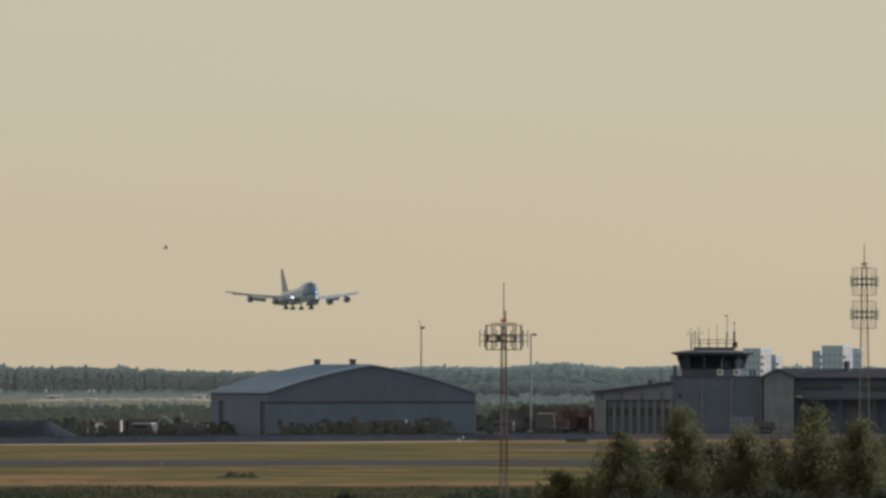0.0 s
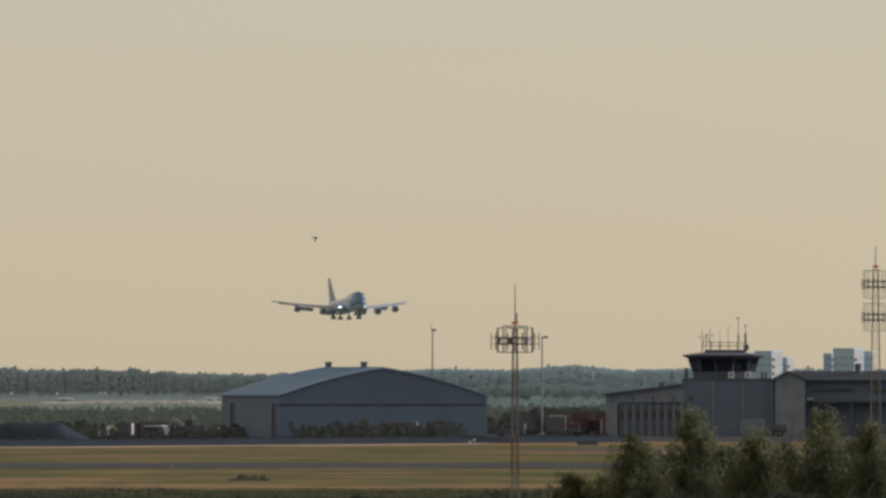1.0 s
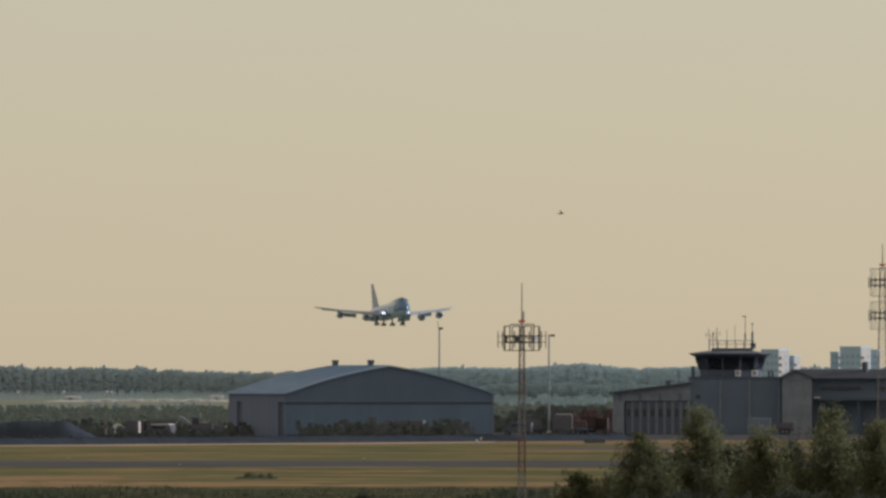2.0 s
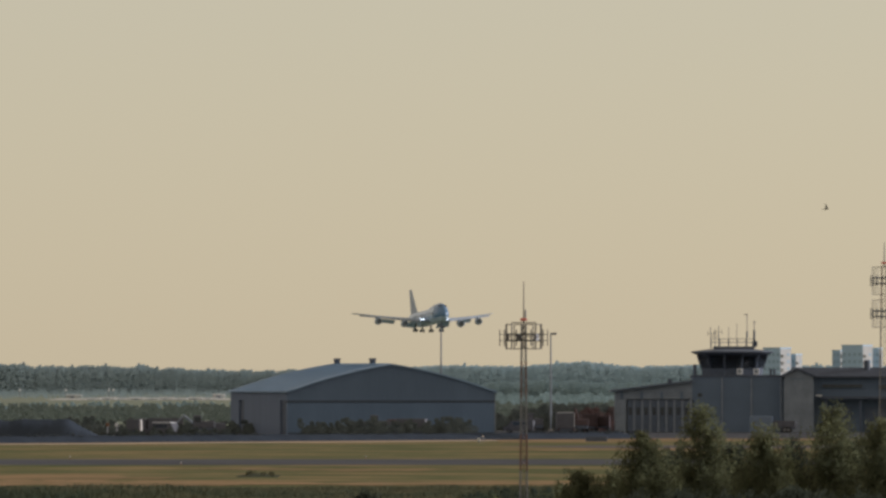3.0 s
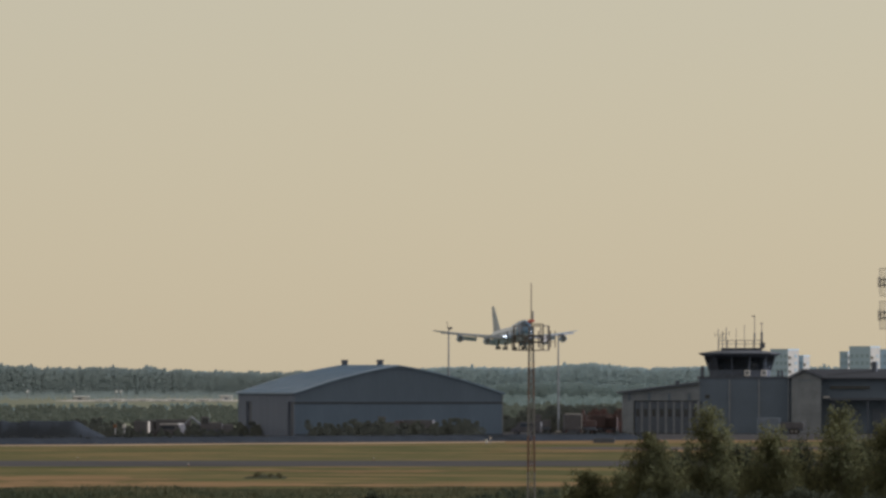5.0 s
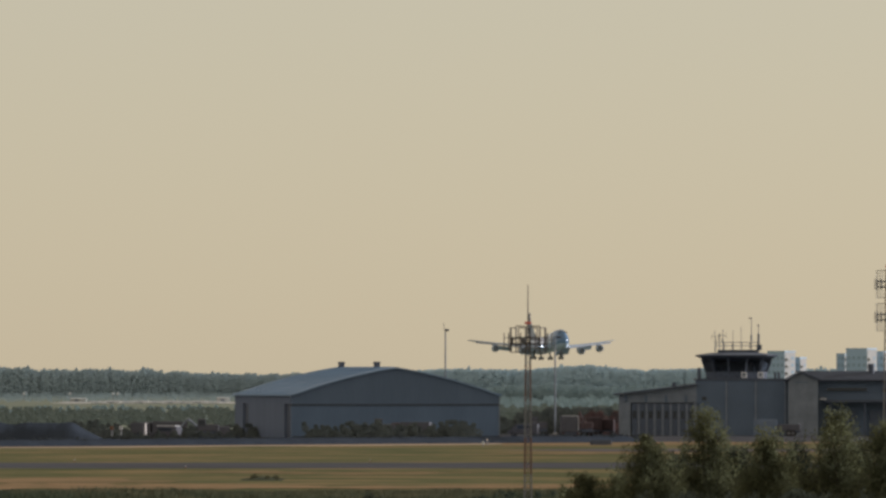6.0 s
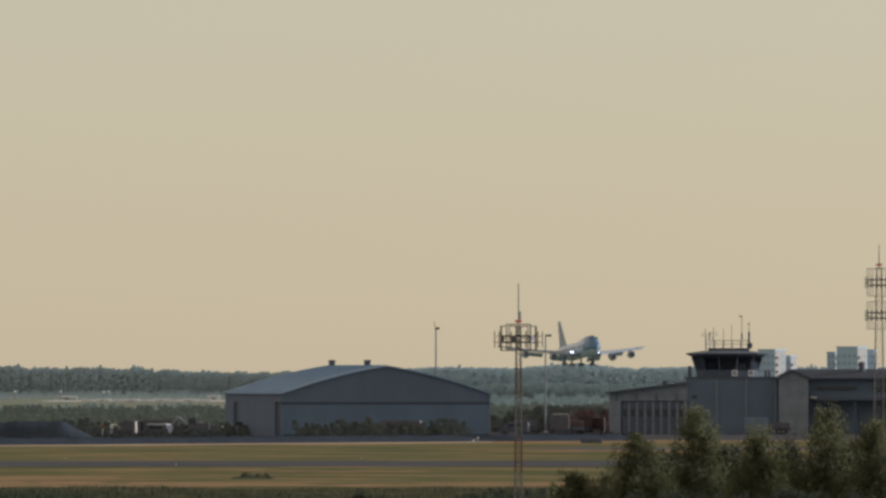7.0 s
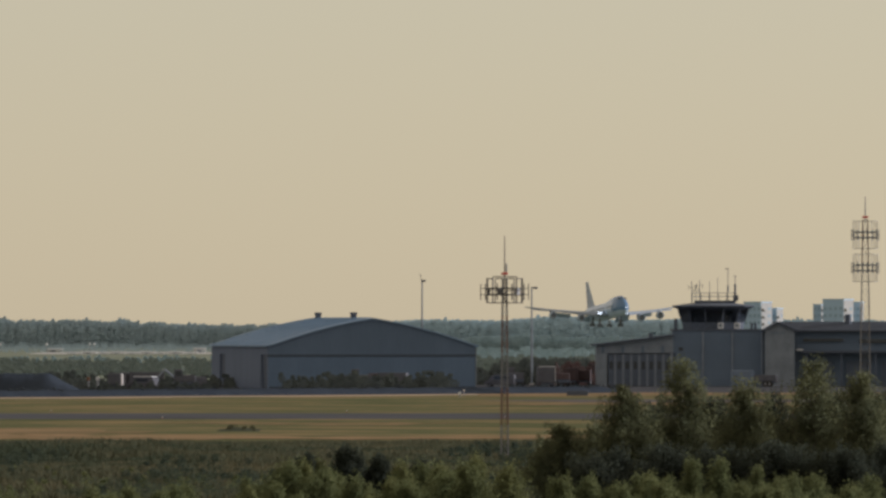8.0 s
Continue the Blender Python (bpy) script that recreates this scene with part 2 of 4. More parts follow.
# ---- hangar ----
def hangar():
    """Arched-roof hangar: local x along its front gable, y into its depth."""
    W, Dp, He, Ha = 33.2, 37.0, 6.5, 10.75
    h = thing("hangar", pose(-27.0, 1592.0, 0, 0, 0, 15.0), "large grey metal-clad aircraft hangar with a shallow arched roof", "hangar")

    def top(k):  # roof line across the gable, k from 0 to 1
        s = abs(2 * k - 1)
        return Ha - (Ha - He) * (0.58 * s + 0.42 * s * s)
    prof = [(W * i / 32, top(i / 32)) for i in range(33)]
    prism(b := BM(), [(0, 5.25)] + prof + [(W, 5.25)], 0.0, 0.3)
    part("gable", b, M_gable, h, "darker sheet-metal gable")
    prism(b := BM(), [(0, 5.25)] + prof + [(W, 5.25)], Dp - 0.3, Dp)
    part("gable", b, M_gable, h)
    box(b := BM(), (W / 2, 0.15, 2.5), (W, 0.3, 5.0))
    part("front_wall", b, M_cladding, h)
    box(b := BM(), (W / 2, 0.13, 5.12), (W + 0.2, 0.4, 0.28))
    part("trim_band", b, M_band, h, "dark horizontal trim")
    box(b := BM(), (W / 2, Dp - 0.15, 2.6), (W, 0.3, 5.2))
    part("back_wall", b, M_cladding, h)
    box(b := BM(), (W - 0.15, Dp / 2, 3.2), (0.3, Dp - 0.6, 6.4))
    part("side_wall", b, M_cladding, h)
    # long side with two tall dark recesses
    b = BM()
    gaps = [(0.9, 4.6), (28.0, 31.6)]
    y = 0.3
    for g0, g1 in gaps + [(Dp - 0.3, Dp)]:
        box(b, (0.15, (y + g0) / 2, 3.2), (0.3, g0 - y, 6.4))
        y = g1
    for g0, g1 in gaps:
        box(b, (0.15, (g0 + g1) / 2, 5.85), (0.3, g1 - g0, 1.1))
    part("side_wall", b, M_beige_clad, h, "brownish grey cladding")
    for g0, g1 in gaps:
        box(b := BM(), (0.4, (g0 + g1) / 2, 2.65), (0.2, g1 - g0, 5.3))
        part("door", b, M_dark, h, "tall dark sliding door")
    # pale strip: sunlit sliver of the right wall, put in as colour
    box(b := BM(), (W + .04, -.02, 3.2), (.16, .16, 6.3))
    part("lit_edge_strip", b, M_beige, h, "pale strip standing for the sunlit right wall")
    up = [(x - (0.35 if i == 0 else 0) + (0.35 if i == 32 else 0), z + 0.02) for i, (x, z) in enumerate(prof)]
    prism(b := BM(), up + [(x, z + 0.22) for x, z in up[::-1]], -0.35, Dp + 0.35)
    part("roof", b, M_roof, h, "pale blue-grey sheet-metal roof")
    for j in range(1, 24):
        yy = Dp * j / 24
        b = BM()
        loft(b, [[(x, yy - .04, z + .2), (x, yy + .04, z + .2), (x, yy + .04, z + .29), (x, yy - .04, z + .29)] for x, z in up])
        part("roof_seam", b, M_roof, h)
    box(b := BM(), (W / 2, -0.4, 0.15), (W, 0.08, 0.3))
    part("plinth", b, M_band, h)
    for yy in (11.6, 34.0):
        v = BM()
        box(v, (W / 2, yy, Ha + 0.4), (0.85, 0.85, 0.9), 0, 0, 0.92)
        box(v, (W / 2, yy, Ha + 0.95), (1.0, 1.0, 0.3), 0, 0, 0.85)
        part("roof_vent", v, M_dark, h, "dark metal roof vent")
    return h


M_beige_clad = mat("brownish_cladding", (0.168, 0.198, 0.262), (0.146, 0.173, 0.230), scale=0.4, rough=0.7, fine=8, stretch=(1, 1, 0.2))
hangar()

# ---- control tower and fire station, about 1650 m off ----
def fire_station():
    h = thing("fire_station", pose(24.6, 1650.0, 0), "low fire station with tall grey vehicle doors and a sloping roof", "building")
    W = 12.3
    zl, zr = 6.6, 8.1
    Zt = lambda x: zl + (zr - zl) * x / W
    # wall over the doors and piers at the ends
    b = BM()
    loft(b, [[(0, 0, 5.35), (W, 0, 5.35), (W, 0, Zt(W)), (0, 0, Zt(0))], [(0, 0.3, 5.35), (W, 0.3, 5.35), (W, 0.3, Zt(W)), (0, 0.3, Zt(0))]])
    box(b, (0.85, 0.15, 2.67), (1.7, 0.3, 5.35))
    box(b, (W - 0.05, 0.15, 2.67), (0.5, 0.3, 5.35))
    part("front_wall", b, M_beige, h, "beige rendered wall")
    for c, s in (((0.15, 6, 3.1), (0.3, 11.4, 6.2)), ((W - 0.15, 6, 3.3), (0.3, 11.4, 6.6)), ((W / 2, 11.85, 3.2), (W, 0.3, 6.4))):
        box(b := BM(), c, s)
        part("wall", b, M_beige, h)
    b = BM()
    loft(b, [[(-0.9, y, Zt(-0.9)), (W, y, Zt(W)), (W, y, Zt(W) + 0.28), (-0.9, y, Zt(-0.9) + 0.28)] for y in (-0.9, 12.4)])
    part("roof", b, M_dark, h, "dark overhanging roof")
    box(b := BM(), (8.7, 1.0, Zt(8.7) + 0.55), (0.7, 0.7, 0.7))
    part("roof_vent", b, M_dark, h)
    for i in range(4):
        x = 0.6 + i * 3.2
        box(b := BM(), (x + 0.4, -0.08, 5.95), (0.35, 0.14, 1.1))
        part("pilaster", b, M_wall, h)
    n = 8
    for i in range(n):
        x = 1.7 + (W - 2.0) * (i + 0.5) / n
        w = (W - 2.0) / n
        box(b := BM(), (x, 0.22, 2.6), (w * 0.68, 0.12, 5.1))
        d = part("vehicle_door", b, M_door, h, "tall blue-grey folding door")
        box(b := BM(), (x, 0.14, 3.4), (w * 0.4, 0.05, 1.2))
        part("window", b, M_glassdark, d)
        box(b := BM(), (x + w / 2, 0.1, 2.62), (w * 0.24, 0.3, 5.24))
        part("door_post", b, M_post, h)


M_door = mat("door_panels", (0.127, 0.150, 0.193), (0.098, 0.120, 0.158), scale=1.2, rough=0.5)
M_post = mat("pale_posts", (0.292, 0.320, 0.358), (0.234, 0.255, 0.289), scale=1.2, rough=0.7)


def control_tower():
    h = thing("control_tower", pose(36.9, 1650.0, 0), "old airport control tower with a glazed cab over a blue-grey block", "control tower")
    W = 14.6
    box(b := BM(), (W / 2, 6, 4.45), (W, 12, 8.9))
    part("body", b, M_wall, h, "blue-grey rendered block")
    box(b := BM(), (W / 2, 6, 9.05), (W + 0.3, 12.3, 0.3))
    part("parapet", b, M_dark, h)
    for x in (4.75, 9.45, 14.2):
        beam(b := BM(), (x, -0.1, 0.3), (x, -0.1, 8.8), 0.13, 8)
        part("downpipe", b, M_post, h, "pale downpipe")
    for x, z in ((1.2, 6.0), (1.2, 2.4)):
        box(b := BM(), (x, -0.02, z), (0.7, 0.08, 0.55))
        part("window", b, M_glassdark, h)
    cx, cy = 6.55, 6.0
    # cab: a glazed ring leaning outwards, twelve bays
    n = 12
    z0, z1, z2, r0, r1 = 9.2, 10.3, 12.35, 5.0, 5.8
    P = lambda r, z, i: (cx + r * math.sin(2 * math.pi * (i + .5) / n), cy - r * math.cos(2 * math.pi * (i + .5) / n), z)
    b = BM()
    loft(b, [[P(r0, z0, i) for i in range(n)], [P(r0 + 0.15, z1, i) for i in range(n)]])
    part("cab_base", b, M_dark, h, "dark parapet below the glazing")
    for i in range(n):
        beam(b := BM(), P(r0 + .1, z1, i), P(r1, z2, i), 0.13, 6)
        part("mullion", b, M_dark, h)
        b = BM()
        vs = [bm_v for bm_v in (b.verts.new(P(r0 + .05, z1, i)), b.verts.new(P(r0 + .05, z1, i + 1)), b.verts.new(P(r1 - .05, z2, i + 1)), b.verts.new(P(r1 - .05, z2, i)))]
        b.faces.new(vs)
        part("pane", b, M_cabglass, h, "dark tinted glass")
    b = BM()
    loft(b, [[P(r1 - .1, z2, i) for i in range(n)], [P(6.8, z2 + .45, i) for i in range(n)], [P(6.85, z2 + .62, i) for i in range(n)], [P(4.0, z2 + 1.0, i) for i in range(n)]])
    part("cab_roof", b, M_dark, h, "dark overhanging cab roof")
    # added dark block, keeps the sky from showing through the cab glass
    box(b := BM(), (cx, cy + .5, 11.4), (6.6, 5.0, 2.0))
    part("dark_core", b, M_dark, h)
    box(b := BM(), (cx - 0.2, cy - 3.5, 10.75), (5.5, 0.8, 0.9))
    part("desk", b, M_dark, h)
    # roof platform with railing
    box(b := BM(), (cx + 0.2, cy, 13.55), (6.4, 5, 0.5))
    part("roof_platform", b, M_dark, h)
    b = BM()
    x0, x1, y0, y1 = cx - 3.4, cx + 3.6, cy - 3, cy + 3
    for z in (14.45, 15.0):
        for p, q in (((x0, y0), (x1, y0)), ((x1, y0), (x1, y1)), ((x1, y1), (x0, y1)), ((x0, y1), (x0, y0))):
            beam(b, (*p, z), (*q, z), 0.045, 5)
    for i in range(6):
        for yy in (y0, y1):
            x = x0 + (x1 - x0) * i / 5
            beam(b, (x, yy, 13.4), (x, yy, 15.0), 0.04, 5)
    part("railing", b, M_dark, h, "thin steel railing")
    for x, z, kind in ((-3.5, 16.9, 1), (-2.8, 16.4, 2), (-2.2, 17.1, 1), (-0.6, 16.9, 0), (0.7, 17.5, 0), (2.35, 19.0, 3), (3.5, 17.9, 4)):
        b = BM()
        beam(b, (cx + x, cy - 1, 13.4), (cx + x, cy - 1, z), 0.055 if kind else 0.04, 6)
        if kind in (1, 2):
            beam(b, (cx + x - .5, cy - 1, z - 1.0), (cx + x + .5, cy - 1, z - 1.0), 0.03, 5)
            beam(b, (cx + x - .5, cy - 1, z - 1.4), (cx + x - .5, cy - 1, z - .6), 0.03, 5)
            beam(b, (cx + x + .5, cy - 1, z - 1.4), (cx + x + .5, cy - 1, z - .6), 0.03, 5)
        if kind == 3:
            beam(b, (cx + x - .45, cy - 1, z - .1), (cx + x + .1, cy - 1, z - .1), 0.08, 6)
            beam(b, (cx + x, cy - 1, z - 3.8), (cx + x, cy - 1, z - 2.8), 0.14, 6)
        if kind == 4:
            beam(b, (cx + x, cy - 1, z - 3.2), (cx + x, cy - 1, z - 1.5), 0.17, 8)
            beam(b, (cx + x - .25, cy - 1, z - .2), (cx + x + .2, cy - 1, z - .2), 0.05, 6)
            box(b, (cx + x + .1, cy - 1, z - 3.7), (.8, .7, .9))
        part("antenna", b, M_dark, h, "thin roof antenna")
    # added boxes: the brightness seen through two panes, put in as white
    for x in (7.6, 10.25):
        box(b := BM(), (x, .55, 9.75), (.9, .5, .95), 0, .04)
        u = part("air_conditioner", b, M_white, h, "white box standing for sky seen through the cab glass")
        beam(b := BM(), (x, .28, 9.8), (x, .31, 9.8), .3, 12)
        part("box_disc", b, M_beige, u)
    beam(b := BM(), (0.4, 0.6, 9.1), (0.4, 0.6, 10.9), 0.28, 8)
    part("flue", b, M_dark, h)
    for x in (12.6, 13.2):
        beam(b := BM(), (x, 1.0, 9.1), (x, 1.0, 10.2), 0.2, 8)
        part("flue", b, M_dark, h)
    return h


M_cabglass = pane_mat("cab_glass", (0.42, 0.46, 0.5))


def gable_block():
    h = thing("annex", pose(51.53, 1648.0, 0), "narrow beige annex with a dark pitched roof", "building")
    W, He, Ha = 4.72, 9.0, 10.1
    prism(b := BM(), [(0, 0), (W, 0), (W, He), (W * .42, Ha), (0, He)], 0, 10)
    part("wall", b, M_beige, h, "weathered beige render")
    for sx, (xa, za, xb, zb) in enumerate(((-0.5, He - .25, W * .42, Ha), (W * .42, Ha, W + .3, He - .1))):
        prism(b := BM(), [(xa, za + .02), (xb, zb + .02), (xb, zb + .3), (xa, za + .3)], -0.5, 10.4)
        part("roof", b, M_dark, h)
    box(b := BM(), (1.95, -0.03, 1.1), (0.9, 0.08, 2.1))
    part("door", b, M_post, h)
    box(b := BM(), (2.1, -0.03, 8.6), (2.2, 0.06, 0.12))
    part("ledge", b, M_wall, h)


def long_building():
    h = thing("terminal_wing", pose(56.3, 1652.0, 0), "long dark blue-grey airport building with a pitched roof", "building")
    W = 26.0
    box(b := BM(), (W / 2, 7, 4.45), (W, 13.4, 8.9))
    part("wall", b, M_wall, h)
    loft(b := BM(), [[(x, -0.9, 8.75), (x, 7, 10.15), (x, 14.5, 8.75), (x, 14.5, 9.0), (x, 7, 10.42), (x, -0.9, 9.0)] for x in (-3.2, W + .5)])
    part("roof", b, M_roofdark, h, "dark metal roof")
    box(b := BM(), (W / 2 + 0.6, -1.5, 5.6), (W - 1.2, 3.0, 0.35))
    part("canopy", b, M_dark, h, "dark canopy over the loading doors")
    for x in (2.0, 7.5, 13.0, 18.5, 24.0):
        box(b := BM(), (x, -2.6, 2.7), (0.25, 0.25, 5.4))
        part("canopy_post", b, M_dark, h)
    box(b := BM(), (4.7, -0.05, 7.45), (6.4, 0.12, 0.45))
    part("window_band", b, M_glassdark, h, "narrow dark window band")
    box(b := BM(), (14.5, -0.05, 7.3), (8, 0.12, 0.6))
    part("window_band", b, M_glassdark, h)
    for x in (4.5, 10, 15.7, 21):
        box(b := BM(), (x, -0.04, 2.1), (3.4, 0.1, 4.0))
        part("loading_door", b, M_door, h)
    beam(b := BM(), (8.85, 5, 9.3), (8.85, 5, 11.6), 0.52, 10)
    part("chimney", b, M_dark, h, "stubby dark chimney")
    box(b := BM(), (0.9, -0.6, 5.9), (1.0, 0.6, 0.25))
    part("wall_lamp", b, M_white, h)


M_roofdark = mat("dark_roof", (0.08, 0.088, 0.105), (0.06, 0.067, 0.082), scale=0.4, rough=0.95, spec=0.03)
fire_station()
control_tower()
gable_block()
long_building()


def container():
    h = thing("shipping_container", pose(47.6, 1640, 0), "grey-blue storage container standing beside the tower", "container")
    box(b := BM(), (0, 0, 1.35), (3.6, 2.4, 2.6), 0, 0.04)
    part("body", b, M_container, h)
    b = BM()
    for i in range(12):
        box(b, (-1.65 + i * .3, -1.22, 1.35), (0.12, 0.06, 2.3))
    part("rib", b, M_container, h)
    for x in (-1.6, 1.6):
        box(b := BM(), (x, 0, 0.03), (0.3, 2.2, 0.06))
        part("skid", b, M_dark, h)


container()

# ---- masts and poles ----
def lattice(bm, w0, w1, z0, z1, bays, r):
    """A four-legged lattice from width w0 to w1."""
    C = lambda z, i: ((-1, 1, 1, -1)[i % 4] * (w0 + (w1 - w0) * (z - z0) / (z1 - z0)) / 2, (-1, -1, 1, 1)[i % 4] * (w0 + (w1 - w0) * (z - z0) / (z1 - z0)) / 2, z)
    for i in range(4):
        beam(bm, C(z0, i), C(z1, i), r, 5)
        for k in range(bays):
            za, zb = z0 + (z1 - z0) * k / bays, z0 + (z1 - z0) * (k + 1) / bays
            beam(bm, C(za, i + k % 2), C(zb, i + 1 - k % 2), r * 0.38, 4)
            beam(bm, C(zb, i), C(zb, i + 1), r * 0.38, 4)
    return bm


M_mast = mat("brown_grey_steel", (0.115, 0.102, 0.098), (0.085, 0.076, 0.074), scale=4, rough=0.7)


def antenna_mast():
    h = thing("antenna_mast", pose(4.49, 750, 0), "slim red and white lattice mast with a ring of radio dipoles", "antenna mast")
    H = 13.3
    for k in range(5):
        a, b_ = H * k / 5, H * (k + 1) / 5
        w = lambda z: 0.53 - 0.22 * z / H
        lattice(b := BM(), w(a), w(b_), a, b_, 6, 0.06)
        part("lattice_section", b, (M_rust, M_steel)[k % 2 == 0], h, ("faded red lattice section", "pale galvanised lattice section")[k % 2 == 0])
    box(b := BM(), (0, 0, 0.1), (1.0, 1.0, 0.2), 0, .02)
    part("footing", b, M_concrete, h)
    beam(b := BM(), (0, 0, 13.2), (0, 0, 16.45), 0.05, 6, 0.03)
    part("whip_antenna", b, M_mast, h)
    box(b := BM(), (0, 0, 13.68), (0.5, 0.5, 0.2), 0, .05)
    part("beacon", b, M_redlamp, h, "red obstruction light")
    beam(b := BM(), (0.13, 0, 13.6), (0.13, 0, 14.4), 0.06, 6)
    part("stub_antenna", b, M_steel, h)
    # ring platform
    n = 10
    for z in (12.15, 12.6):
        b = BM()
        for i in range(n):
            a0, a1 = 2 * math.pi * i / n, 2 * math.pi * (i + 1) / n
            beam(b, (1.25 * math.sin(a0), 1.25 * math.cos(a0), z), (1.25 * math.sin(a1), 1.25 * math.cos(a1), z), 0.062, 6)
            if i % 2 == 0:
                beam(b, (0.2 * math.sin(a0), 0.2 * math.cos(a0), z), (1.25 * math.sin(a0), 1.25 * math.cos(a0), z), 0.045, 5)
        part("ring_beam", b, M_mast, h, "dark ring beam")
    for i in range(n):
        a = 2 * math.pi * (i + .5) / n
        s, c = math.sin(a), math.cos(a)
        t = Vector((c, -s, 0))
        o = Vector((s, c, 0))
        b = BM()
        q = [o * 1.3 + t * d + Vector((0, 0, z)) for d, z in ((-.3, 11.55), (.3, 11.55), (.3, 13.32), (-.3, 13.32))]
        for k in range(4):
            beam(b, q[k], q[(k + 1) % 4], 0.034, 5)
        beam(b, (q[0] + q[3]) / 2, (q[1] + q[2]) / 2, 0.03, 5)
        f = part("reflector_frame", b, M_mast, h, "dark rectangular reflector frame")
        b = BM()
        for z in (12.15, 12.6):
            beam(b, o * 1.28 + Vector((0, 0, z)), o * 1.74 + Vector((0, 0, z)), 0.025, 5)
        beam(b, o * 1.74 + Vector((0, 0, 11.75)), o * 1.74 + Vector((0, 0, 12.95)), 0.035, 6)
        part("dipole", b, M_mast, f)
        if i % 2:
            box(b := BM(), o * 1.16 + Vector((0, 0, 12.38)), (0.34, 0.2, 0.5), -math.degrees(a))
            part("junction_box", b, M_steel, f, "pale junction box")
    for sy in (-1, 1):
        b = BM()
        q = [(x, sy * .95, z) for x, z in ((-.86, 11.55), (.86, 11.55), (.86, 13.45), (-.86, 13.45))]
        for k in range(4):
            beam(b, q[k], q[(k + 1) % 4], 0.035, 5)
        beam(b, (0, sy * .95, 11.55), (0, sy * .95, 13.45), 0.025, 5)
        part("reflector_frame", b, M_mast, h, "dark rectangular reflector frame")
    return h


M_redlamp = glow("red_beacon", (0.45, 0.10, 0.06), 0.12)


def twin_mast():
    h = thing("antenna_mast", pose(61.5, 1500, 0), "tall pale lattice mast with two tiers of square dipole panels", "antenna mast")
    H = 25.2
    for k in range(4):
        a, b_ = H * k / 4, H * (k + 1) / 4
        w = lambda z: 1.5 - 0.75 * z / H
        lattice(b := BM(), w(a), w(b_), a, b_, 6, 0.07)
        part("lattice_section", b, (M_steel, M_rust)[k == 3], h)
    box(b := BM(), (0, 0, 0.15), (2.4, 2.4, 0.3), 0, .03)
    part("footing", b, M_concrete, h)
    beam(b := BM(), (0, 0, 25.0), (0, 0, 28.6), 0.09, 6, 0.05)
    part("whip_antenna", b, M_dark, h)
    box(b := BM(), (0, 0, 25.6), (0.9, 0.9, 0.3), 0, .06)
    part("beacon", b, M_redlamp, h)
    for zc in (23.0, 18.2):
        b = BM()
        for dz in (-.4, .4):
            for i in range(4):
                sx, sy = ((-1, 1), (1, 1), (1, -1), (-1, -1))[i], ((-1, 1), (1, 1), (1, -1), (-1, -1))[(i + 1) % 4]
                beam(b, (sx[0] * 1.5, sx[1] * 1.5, zc + dz), (sy[0] * 1.5, sy[1] * 1.5, zc + dz), 0.1, 5)
                beam(b, (sx[0] * .4, sx[1] * .4, zc + dz), (sx[0] * 1.5, sx[1] * 1.5, zc + dz), 0.07, 5)
        part("support_frame", b, M_dark, h)
        for i in range(4):
            a = math.pi / 2 * i + 0.25
            o, t = Vector((math.sin(a), math.cos(a), 0)), Vector((math.cos(a), -math.sin(a), 0))
            b = BM()
            q = [o * 1.55 + t * d + Vector((0, 0, zc + z)) for d, z in ((-1.3, -2.0), (1.3, -2.0), (1.3, 2.0), (-1.3, 2.0))]
            for k in range(4):
                beam(b, q[k], q[(k + 1) % 4], 0.035, 5)
            for d in (-.5, .5):
                beam(b, o * 1.55 + t * d + Vector((0, 0, zc - 2)), o * 1.55 + t * d + Vector((0, 0, zc + 2)), 0.016, 4)
            f = part("dipole_panel", b, M_steel, h)
            for d in (-.7, .7):
                b = BM()
                beam(b, o * 1.5 + t * d + Vector((0, 0, zc)), o * 1.88 + t * d + Vector((0, 0, zc)), 0.05, 5)
                beam(b, o * 1.88 + t * d + Vector((0, 0, zc - .8)), o * 1.88 + t * d + Vector((0, 0, zc + .8)), 0.06, 5)
                part("dipole", b, M_dark, f)


antenna_mast()
twin_mast()


def light_pole(x, y, hgt, arm):
    h = thing("light_pole", pose(x, y, 0), "tall steel floodlight pole with a small lamp head", "light pole", "apron light poles")
    beam(b := BM(), (0, 0, 0), (0, 0, hgt), 0.18, 10, 0.11)
    part("pole", b, M_post, h)
    b = BM()
    beam(b, (-.1, 0, hgt - .15), (arm * .55, 0, hgt - .05), 0.08, 6)
    box(b, (arm * .6, 0, hgt - .15), (0.75, 0.5, 0.35), 0, .05)
    part("lamp_head", b, M_dark, h)
    box(b := BM(), (0, 0, .15), (.8, .8, .3))
    part("footing", b, M_concrete, h)
    return h


p = light_pole(-3.45, 1700, 17.3, 0.4)
beam(b := BM(), (-.15, 0, 17.2), (-.3, 0, 18.3), 0.05, 5)
part("lightning_rod", b, M_dark, p)
light_pole(14.56, 1690, 16.1, 1.0)

